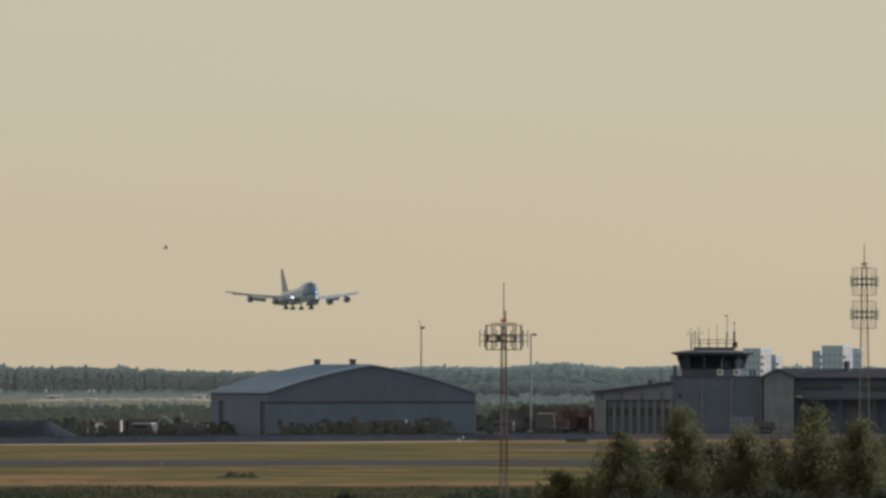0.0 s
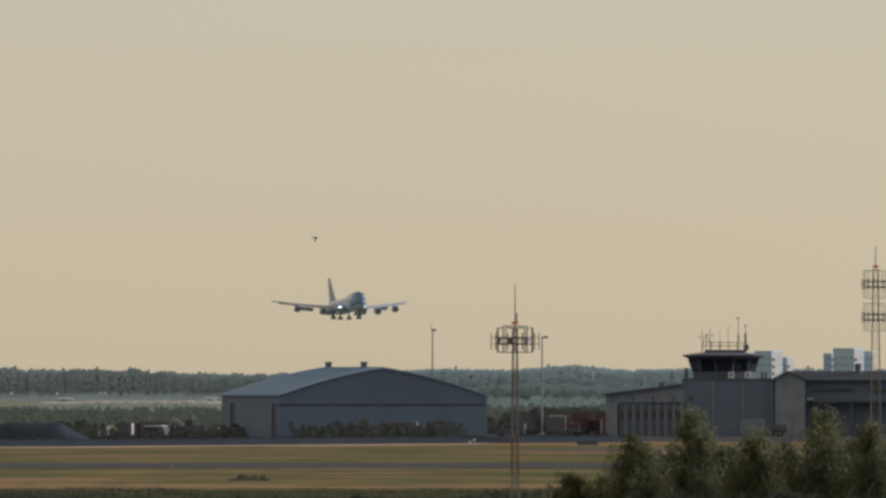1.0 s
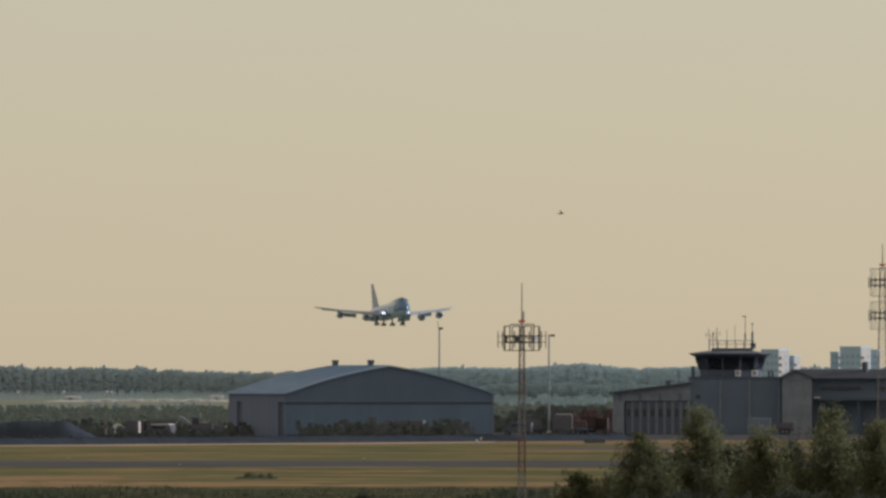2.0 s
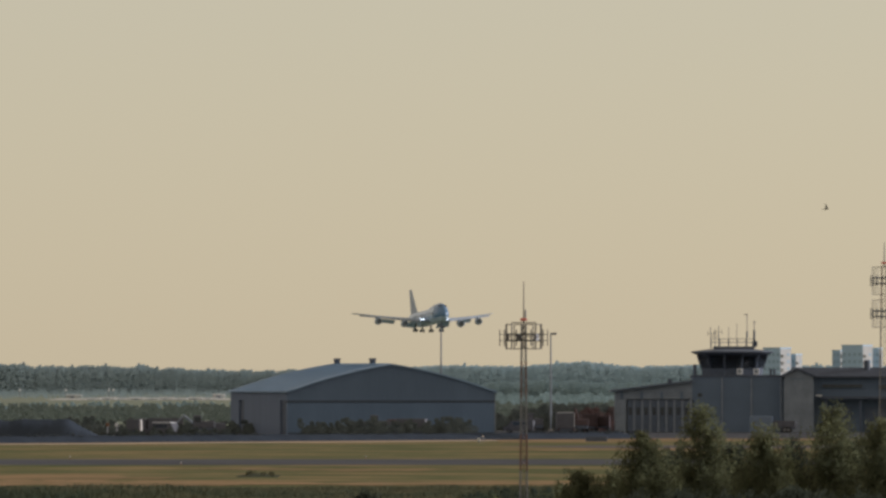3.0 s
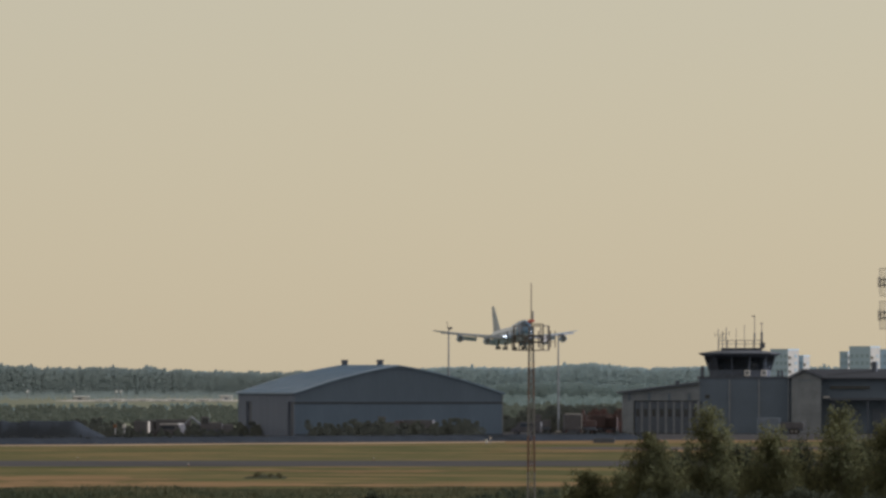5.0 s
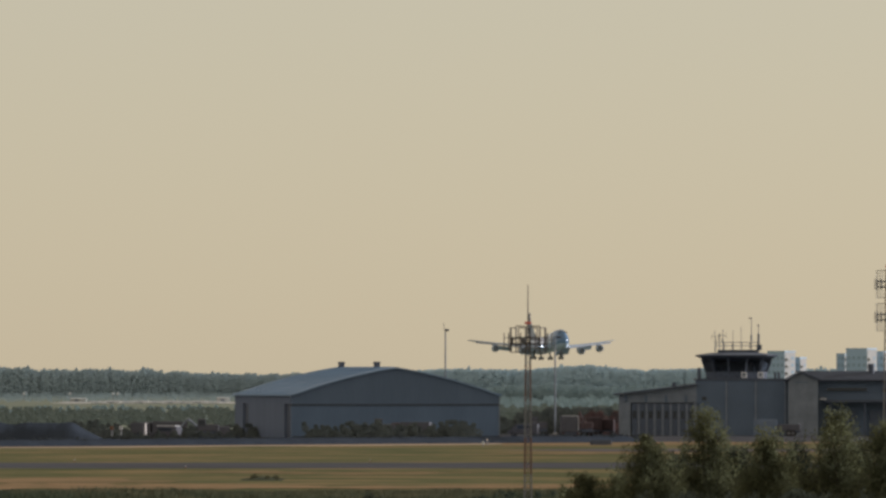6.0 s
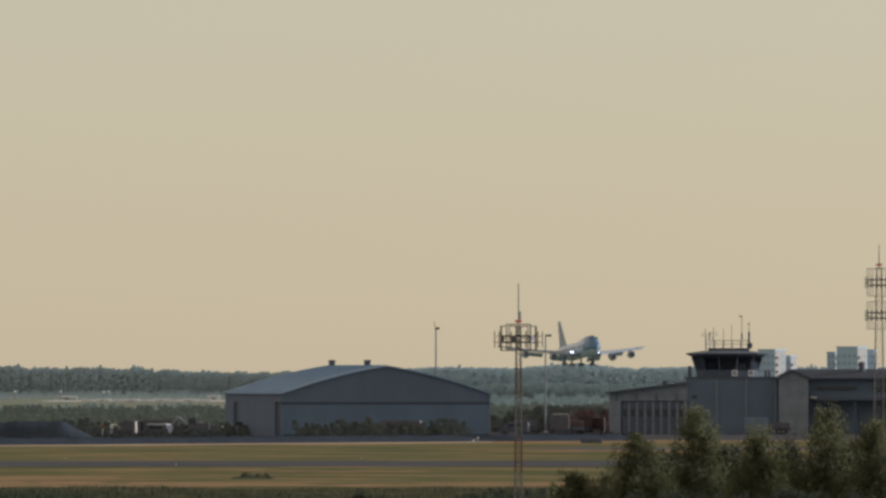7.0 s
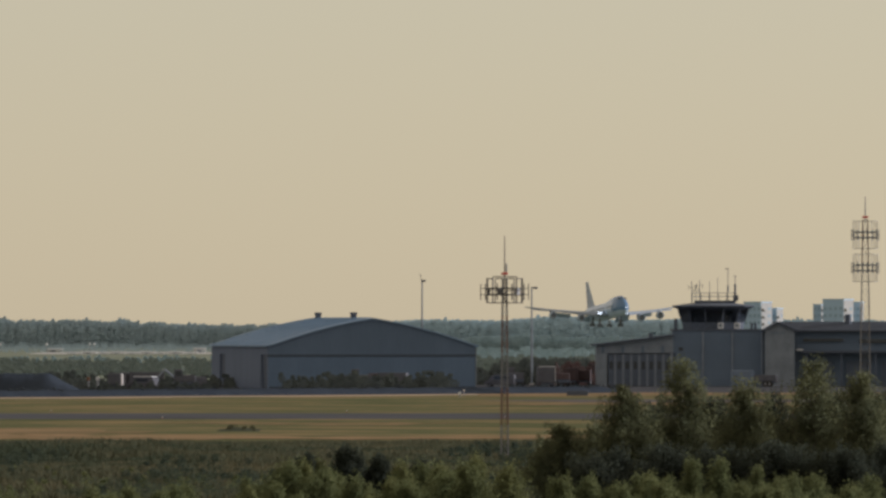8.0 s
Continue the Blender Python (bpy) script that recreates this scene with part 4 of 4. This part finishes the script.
        for dx in (-.58, .58):
            for dy in (-.75, .75):
                beam(b := BM(), (x + dx - .22, s - 33 + dy, zs), (x + dx + .22, s - 33 + dy, zs), .62, 14)
                part("wheel", b, M_gearwheel, g, "black tyre lifted to grey by painted haze")
    for sx in (-1, 1):
        bogie(sx * 5.5, 33.2, -5.25)
        bogie(sx * 1.9, 36.4, -5.25)
        box(b := BM(), (sx * 6.1, 33.2 - 33, -3.4), (.15, 2.6, 2.6))
        part("gear_door", b, M_cyan, h)
    b = BM()
    beam(b, (0, 8 - 33, -2.5), (0, 7.7 - 33, -5.1), .18, 8)
    g = part("nose_gear", b, M_steel, h, "lowered nose gear leg")
    for dx in (-.45, .45):
        beam(b := BM(), (dx - .18, 7.7 - 33, -5.1), (dx + .18, 7.7 - 33, -5.1), .58, 14)
        part("wheel", b, M_gearwheel, g)
    for dx in (-.55, .55):
        box(b := BM(), (dx, 8.6 - 33, -3.7), (.06, 2.4, 1.1))
        part("gear_door", b, M_cyan, h)
    return h


plane = airliner()


# ---- bird ----
M_feather = mat("dark_feathers", (0.07, 0.065, 0.06), (0.04, 0.04, 0.04), scale=20, rough=0.8)


def small_bird():
    h = thing("bird", pose(0, 0, 0), "small dark bird in flight with narrow wings", "bird")
    b = BM()
    loft(b, [[(y, r * math.cos(2 * math.pi * i / 8), r * math.sin(2 * math.pi * i / 8) + z) for i in range(8)] for y, r, z in
             ((-.12, .006, 0), (-.06, .025, 0), (0, .036, 0), (.06, .03, .003), (.09, .022, .008), (.12, .016, .008), (.14, .003, .004))])
    part("body", b, M_feather, h, smooth=True)
    b = BM()
    for sy in (-1, 1):
        loft(b, [[(-.1, sy * .005, -.004), (-.1, sy * .02, -.004), (-.1, sy * .02, .004), (-.1, sy * .005, .004)], [(-.2, sy * .03, -.003), (-.2, sy * .045, -.003), (-.2, sy * .045, .003), (-.2, sy * .03, .003)]])
    part("tail", b, M_feather, h)
    wings = []
    for sy in (-1, 1):
        b = BM()
        loft(b, [[(x, sy * y, -t), (x - c, sy * y, -t), (x - c, sy * y, t), (x, sy * y, t)] for x, y, c, t in ((.05, 0, .09, .008), (.06, .09, .085, .006), (.0, .19, .05, .004), (-.07, .27, .012, .002))])
        w = part("wing", b, M_feather, h)
        w.location = (.01, sy * .02, .015)
        wings.append((w, sy))
    return h, wings


bird, bird_wings = small_bird()

# ---- plants ----
FRONT = (0.05, -0.9, 0.42)  # sprays turned to the sky in front, evening out shading as haze would


def leaf_cloud(verts, faces, rnd, c, r, n, size, squash=1.0, upright=0.0, face=None):
    """n small bent leaf clumps about c, turned at random or mostly towards one side."""
    for _ in range(n):
        while True:
            p = [rnd.uniform(-1, 1) for _ in range(3)]
            q = sum(v * v for v in p)
            if q < 1:
                break
        p = Vector((c[0] + p[0] * r, c[1] + p[1] * r, c[2] + p[2] * r * squash))
        if face:
            w = Vector([k + rnd.gauss(0, .3) for k in face]).normalized()
            u = w.cross(Vector((rnd.gauss(0, 1), rnd.gauss(0, 1), rnd.gauss(0, 1)))).normalized()
            v = w.cross(u)
        else:
            u = Vector((rnd.gauss(0, 1), rnd.gauss(0, 1), rnd.gauss(0, .7) + upright)).normalized()
            v = u.orthogonal().normalized()
            v.rotate(Matrix.Rotation(rnd.uniform(0, 6.28), 3, u))
        s = size * rnd.uniform(.6, 1.3)
        k = len(verts)
        w = u.cross(v)
        verts += [p - u * s, p + v * s * .5 + w * s * .12, p + u * s, p - v * s * .5 + w * s * .12]
        faces.append((k, k + 1, k + 2))
        faces.append((k, k + 2, k + 3))


def mesh_part(name, verts, faces, material, parent=None, label=""):
    me = bpy.data.meshes.new(name)
    me.from_pydata(verts, [], faces)
    me.materials.append(material)
    ob = new(name, me)
    if parent:
        ob.parent = parent
    if label:
        ob["label"] = label
    return ob


def broad_tree(seed, hgt, wid, material, leaf=0.1, count=9000, label="young birch with a loose green crown", name="birch_tree", loose=1.25):
    """Tapered trunk, rising limbs and a ragged crown of small leaves."""
    rnd = random.Random(seed)
    h = thing(name, pose(0, 0, 0), label, "tree")
    b = BM()
    pts = [Vector((0, 0, -.1))]
    for k in range(1, 9):
        pts.append(Vector((rnd.gauss(0, .05) * k * .4, rnd.gauss(0, .05) * k * .4, hgt * .97 * k / 8)))
    r0 = hgt * .014
    for k in range(8):
        beam(b, pts[k], pts[k + 1], r0 * (1 - k / 8.3), 7, r0 * (1 - (k + 1) / 8.3))
    clumps = []
    nl = int(55 + hgt * 4)
    for i in range(nl):
        f = .10 + .88 * (i + rnd.random()) / nl
        base = pts[min(7, int(f * 8))].lerp(pts[min(8, int(f * 8) + 1)], f * 8 % 1)
        reach = wid * .5 * ((1.08 - f) ** .8 * min(1, .45 + f * 2.2)) * rnd.uniform(.45, 1.25)
        a = i * 2.4 + rnd.uniform(-.5, .5)
        tip = base + Vector((math.cos(a) * reach, math.sin(a) * reach, reach * rnd.uniform(.25, 1.0)))
        beam(b, base, tip, r0 * .3 * (1.1 - f), 4, r0 * .08)
        for q in (.3, .5, .7, .85, 1.0):
            clumps.append((base.lerp(tip, q) + Vector((rnd.gauss(0, .12), rnd.gauss(0, .12), rnd.gauss(0, .18))), reach * rnd.uniform(.1, .24) + .11))
    part("trunk", b, M_bark, h, "thin brown trunk with rising limbs")
    verts, faces = [], []
    tot = sum(r * r for _, r in clumps)
    for c, r in clumps:
        leaf_cloud(verts, faces, rnd, c, r * loose, max(6, int(count * r * r / tot)), leaf, 1.3, .9)
    mesh_part("crown", verts, faces, material, h)
    return h


def ground_stuff(name, seed, n, xr, yr, hr, material, leaf, per, label, spread=1.4, keep=None, upright=0.0, face=None, slant=0.0):
    """Low scrub as one mesh: clumps of leaves of uneven height."""
    rnd = random.Random(seed)
    verts, faces = [], []
    for _ in range(n):
        y = rnd.uniform(*yr)
        x = rnd.uniform(*xr) * y / yr[1]
        if keep and not keep(x, y):
            continue
        y += slant * (x + 60)
        k = .5 + noise.noise((x * .06, y * .02, seed)) * .9
        hh = max(.25, hr[0] + (hr[1] - hr[0]) * max(0, min(1, k + rnd.gauss(0, .2))))
        m = max(2, int(hh / .8))
        for j in range(m + 1):
            f = j / m
            r = hh * .36 * spread * (1 - .65 * f)
            leaf_cloud(verts, faces, rnd, (x + rnd.gauss(0, .15) * hh, y + rnd.gauss(0, .2) * hh, hh * (.12 + .72 * f)), max(.2, r), per, leaf, .8, upright, face)
    ob = mesh_part(name, verts, faces, material)
    return tagged(ob, label, "vegetation", kind="stuff")


def forest(name, seed, n, xr, yr, hr, material, label, shape=None, leafy=.45, leaves=150, rough=.13):
    """Far trees as one mesh: each a cone or a round head of small leaf sprays."""
    rnd = np.random.default_rng(seed)
    x, y = rnd.uniform(*xr, n), rnd.uniform(*yr, n)
    hgt = np.array([h0 * (1 + 1.5 * rough * noise.noise((px * .03, py * .005, seed)) + rough * noise.noise((px * .13, py * .02, seed + 3))) * (shape(px) if shape else 1) for h0, px, py in zip(rnd.uniform(*hr, n), x, y)])
    spire = rnd.random(n) < .012
    hgt = np.where(spire, hgt * 1.1, hgt)
    wid = hgt * np.where(spire, .22, rnd.uniform(.3, .52, n))
    rounded = (rnd.random(n) < leafy) & ~spire
    f = rnd.random((n, leaves)) ** 1.15
    cone = (1 - f) ** .8 + .03
    ball = np.where(f < .5, .95, np.sin(np.pi * (.2 + .76 * f)) + .05)
    r = wid[:, None] * .5 * np.where(rounded[:, None], ball, cone) * np.sqrt(rnd.uniform(.25, 1, f.shape))
    a = rnd.uniform(0, 2 * np.pi, f.shape)
    c = np.stack([x[:, None] + r * np.cos(a), y[:, None] + r * np.sin(a), hgt[:, None] * (.06 + .92 * f)], -1).reshape(-1, 3)
    size = (np.repeat(hgt, leaves) * .055 * rnd.uniform(.6, 1.3, len(c)))[:, None]
    w = np.array(FRONT) + rnd.normal(0, .22, c.shape)
    u = np.cross(w, rnd.normal(size=c.shape))
    u /= np.linalg.norm(u, axis=1)[:, None]
    v = np.cross(u, w)
    v /= np.linalg.norm(v, axis=1)[:, None]
    verts = np.stack([c - u * size * .8 - v * size * .6, c + u * size * .8 - v * size * .6, c + v * size], 1).reshape(-1, 3)
    faces = np.arange(len(verts)).reshape(-1, 3)
    return tagged(mesh_part(name, verts.tolist(), faces.tolist(), material), label, "forest", kind="stuff")


# far woods behind the airfield, haze put into their leaf colours
forest("far_woods", 5, 3000, (-215, -20), (4330, 4350), (8.8, 12.3), M_far, "far belt of spruce and birch forest in haze-paled colour", lambda x: 1.0 if x < -170 else 1.0 - .2 * (x + 170) / 100, .55)
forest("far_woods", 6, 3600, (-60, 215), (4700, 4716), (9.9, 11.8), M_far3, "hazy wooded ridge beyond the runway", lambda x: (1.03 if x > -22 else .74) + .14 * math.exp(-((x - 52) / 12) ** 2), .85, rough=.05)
# added low belts fill the ground's hazy band with pale colour
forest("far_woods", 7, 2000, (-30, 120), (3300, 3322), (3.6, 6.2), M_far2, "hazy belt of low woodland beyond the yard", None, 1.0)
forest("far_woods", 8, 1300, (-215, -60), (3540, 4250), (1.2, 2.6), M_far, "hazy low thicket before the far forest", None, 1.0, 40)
# bushes in the middle distance, the far ones paled with painted haze
ground_stuff("bushes", 11, 760, (-140, -58), (1880, 2600), (.8, 1.9), M_bushfar, 0.3, 34, "belt of green bushes in haze-paled colour across the field", face=FRONT)
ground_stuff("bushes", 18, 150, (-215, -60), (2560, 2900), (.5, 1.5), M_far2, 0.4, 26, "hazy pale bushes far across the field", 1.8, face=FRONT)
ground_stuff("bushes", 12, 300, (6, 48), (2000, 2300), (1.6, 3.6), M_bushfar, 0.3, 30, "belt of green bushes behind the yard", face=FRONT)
ground_stuff("bushes", 13, 150, (-24.5, 1.5), (1535, 1562), (.8, 3.5), M_yardbush, 0.12, 130, "unclipped bushes before the hangar", 1.1, face=FRONT)

ground_stuff("hedge", 14, 700, (-112, 26), (1404, 1416), (.5, 1.35), M_hedge, 0.16, 34, "dark low hedge along the earth bank", 1.3, face=FRONT, slant=SLANT)
ground_stuff("bushes", 15, 90, (-62, -33), (1575, 1640), (1.0, 2.9), M_yardbush, 0.15, 120, "dark bushes among the parked machines", 1.3, face=FRONT)
ground_stuff("bushes", 16, 120, (5, 27), (1690, 1740), (2.4, 4.6), M_yardbush, 0.17, 130, "dark bushes behind the parked trucks", 1.2, face=FRONT)
ground_stuff("bushes", 19, 16, (20, 26), (1672, 1686), (2.5, 5.2), M_redbush, 0.16, 170, "reddish brown bushes beside the fire station", 1.1, face=FRONT)
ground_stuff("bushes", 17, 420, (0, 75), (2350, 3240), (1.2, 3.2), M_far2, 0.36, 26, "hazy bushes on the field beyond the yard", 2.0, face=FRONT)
ground_stuff("bushes", 25, 70, (-60, -34), (1544, 1552), (.5, 1.5), M_yardbush, 0.13, 110, "low bushes before the parked machines", 1.3, face=FRONT)
# near scrub


def meadow(name, seed, n, half, yr, hr, material, label):
    """Standing grass and weeds as one mesh of leaning blades, tall and short by patches."""
    rnd = np.random.default_rng(seed)
    y = np.sqrt(rnd.uniform(yr[0] ** 2, yr[1] ** 2, n))
    x = rnd.uniform(-half, half, n) * y / yr[1]
    patch = np.array([.5 + .9 * noise.noise((px * .05, py * .018, seed)) + .35 * noise.noise((px * .3, py * .1, seed)) for px, py in zip(x, y)])
    fade = np.clip((yr[1] - y) / 60, .15, 1)
    h = (hr[0] + (hr[1] - hr[0]) * np.clip(patch, 0, 1) ** 1.5) * rnd.uniform(.5, 1.2, n) * fade
    w = rnd.uniform(.04, .11, n)
    a = rnd.uniform(0, np.pi, n)
    side = np.stack([np.cos(a), np.sin(a), np.zeros(n)], -1) * w[:, None]
    lean = np.stack([rnd.normal(0, .22, n) * h, rnd.normal(0, .22, n) * h, h], -1)
    base = np.stack([x, y, np.full(n, -.02)], -1)
    verts = np.stack([base - side, base + side, base + side * .6 + lean, base - side * .6 + lean], 1).reshape(-1, 3)
    faces = np.arange(len(verts)).reshape(-1, 4)
    return tagged(mesh_part(name, verts.tolist(), faces.tolist(), material), label, "vegetation", kind="stuff")


ground_stuff("bushes", 26, 13, (-20.6, -17.8), (960, 984), (.2, .5), M_scrub, 0.08, 24, "dark weeds on the hump beside the runway", 1.5)
meadow("scrub", 21, 190000, 46, (585, 880), (.12, 1.0), M_scrub, "rough meadow of tall weeds below the runway")
ground_stuff("bushes", 22, 2000, (-42, 42), (600, 805), (.35, 1.1), M_scrub2, 0.09, 40, "dark low bushes in drifts across the meadow", 2.2, lambda x, y: noise.noise((x * .035, y * .014, 9)) > .05)

ground_stuff("bushes", 23, 420, (-42, 42), (560, 690), (.7, 2.2), M_scrub2, 0.075, 90, "dark bushes standing in the meadow", 1.5, lambda x, y: noise.noise((x * .11, y * .02, 31)) > .16)
ground_stuff("bushes", 24, 300, (-42, 10), (560, 680), (.5, 1.5), M_birch2, 0.07, 80, "light green bushes standing in the meadow", 1.5, lambda x, y: noise.noise((x * .11, y * .02, 31)) < -.12)

TREES = [  # x, y, height, width, seed
    (9.3, 520, 6.9, 4.6, 1), (12.3, 522, 8.2, 4.8, 2), (15.2, 518, 7.0, 4.6, 3), (18.7, 521, 8.3, 5.4, 4), (21.2, 519, 7.5, 4.4, 5), (23.6, 524, 7.2, 4.6, 6),
    (10.8, 530, 5.8, 5.0, 7), (13.8, 531, 6.2, 5.2, 8), (17.0, 532, 6.3, 5.2, 9), (20.2, 533, 6.4, 5.0, 10), (5.8, 520, 4.9, 3.8, 11), (7.6, 526, 4.7, 4.0, 12), (22.6, 532, 6.3, 5, 13),
    (8.2, 505, 3.5, 4.2, 14), (11.0, 507, 3.8, 4.4, 15), (13.6, 505, 3.6, 4.6, 16), (16.6, 506, 3.9, 4.6, 17), (19.6, 505, 3.6, 4.6, 18), (22.0, 507, 3.8, 4.4, 19),
    (-6.5, 480, 3.8, 2.2, 20), (-4.4, 483, 4.1, 2.8, 22), (-3.0, 481, 3.7, 2.2, 23), (-1.2, 486, 3.3, 2.6, 25)]
# back and lower rows take the leaf colour with shade painted in
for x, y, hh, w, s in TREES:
    t = broad_tree(s, hh, w, M_shadeleaf if 6 < s < 11 or s > 12 else M_birch, .078, 21000)
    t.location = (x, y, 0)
front = [broad_tree(40 + i, (4.6, 3.9, 4.3, 3.6)[i], (2.3, 2.9, 2.5, 3.0)[i], (M_birch2, M_birch2, M_young, M_birch2)[i], leaf=.07, count=(10000, 11000, 10000, 11000)[i], label="bushy young tree at the edge of the scrub", loose=1.7) for i in range(4)]
rnd = random.Random(77)
for i in range(92):
    y = rnd.uniform(415, 485)
    x = rnd.uniform(-21, 21) if i > 22 else rnd.uniform(-9, 21)
    s = rnd.uniform(.62, .95) * (.8 if x < -7 else 1.04)
    if x > 4:
        s *= .86
    wide = rnd.uniform(.75, 1.2)
    m = pose(x * y / 440, y, 0, 0, 0, rnd.uniform(0, 360))
    t = front[i] if i < 4 else copy_thing(front[rnd.choice((0, 1, 1, 2, 3, 3))], m)
    t.matrix_world = m @ Matrix.Diagonal((s * wide, s * wide, s, 1))

# ---- what moves ----
FLIGHT = [
    (0.0, -61.67, 4424.14, 42.19, -2.6, 12.9),
    (0.5, -53.5, 4396.65, 40.54, -2.638, 12.825),
    (1.0, -45.44, 4369.15, 38.8, -2.675, 12.75),
    (1.5, -37.46, 4341.66, 37.02, -2.712, 12.675),
    (2.0, -29.56, 4314.16, 35.21, -2.75, 12.6),
    (2.5, -21.72, 4286.66, 33.4, -2.788, 12.525),
    (3.0, -13.94, 4259.17, 31.6, -2.825, 12.45),
    (3.5, -6.2, 4231.67, 29.83, -2.863, 12.375),
    (4.0, 1.51, 4204.17, 28.09, -2.9, 12.3),
    (4.5, 9.19, 4176.68, 26.38, -2.938, 12.225),
    (5.0, 16.87, 4149.18, 24.7, -2.975, 12.15),
    (5.5, 24.54, 4121.68, 23.06, -3.012, 12.075),
    (6.0, 32.23, 4094.18, 21.43, -3.05, 12.0),
    (6.5, 39.93, 4066.69, 19.82, -3.088, 11.925),
    (7.0, 47.66, 4039.19, 18.21, -3.125, 11.85),
    (7.5, 55.43, 4011.69, 16.57, -3.162, 11.775),
    (8.0, 63.24, 3984.2, 14.88, -3.2, 11.7),
]
BIRD = [  # seconds, place
    (0.0, -12.89, 15.71), (0.2, -11.60, 14.64), (0.4, -10.73, 14.48), (0.6, -9.72, 15.03), (0.8, -8.33, 15.77), (1.0, -6.44, 16.33), (1.2, -4.22, 17.04), (1.4, -1.87, 17.25), (1.5, -0.61, 17.30), (1.7, 1.36, 17.27), (2.8, 14.92, 17.87), (3.0, 16.97, 17.51), (3.2, 18.87, 16.94),
    (3.6, 22.87, 15.6), (4.6, 33.4, 15.4), (6.0, 48.0, 17.0), (8.0, 69.0, 18.0)]

FLAP = [  # seconds, lift of the wings
    (0.0, 15), (0.2, 5), (0.4, 0), (0.6, 15), (0.8, 50), (1.0, -30), (1.2, 20), (1.5, 50), (1.7, 0), (1.9, 45), (2.1, -30), (2.3, 40), (2.5, -20),
    (2.8, 48), (3.0, 35), (3.2, 0), (3.5, 45), (3.8, -30), (4.2, 40), (4.8, 10), (5.4, 45), (6.0, -20), (6.8, 40), (7.4, -10), (8.0, 30)]


def motions():
    walk(plane, [(t, pose(x, y, z, rx, 0, rz)) for t, x, y, z, rx, rz in FLIGHT])
    walk(bird, [(t, pose(x, 480, z, 20, 0, 0)) for t, x, z in BIRD])
    for w, sy in bird_wings:
        rows = [(t, pose(.01, sy * .02, .015, sy * a)) for t, a in FLAP]
        walk(w, rows)


motions()
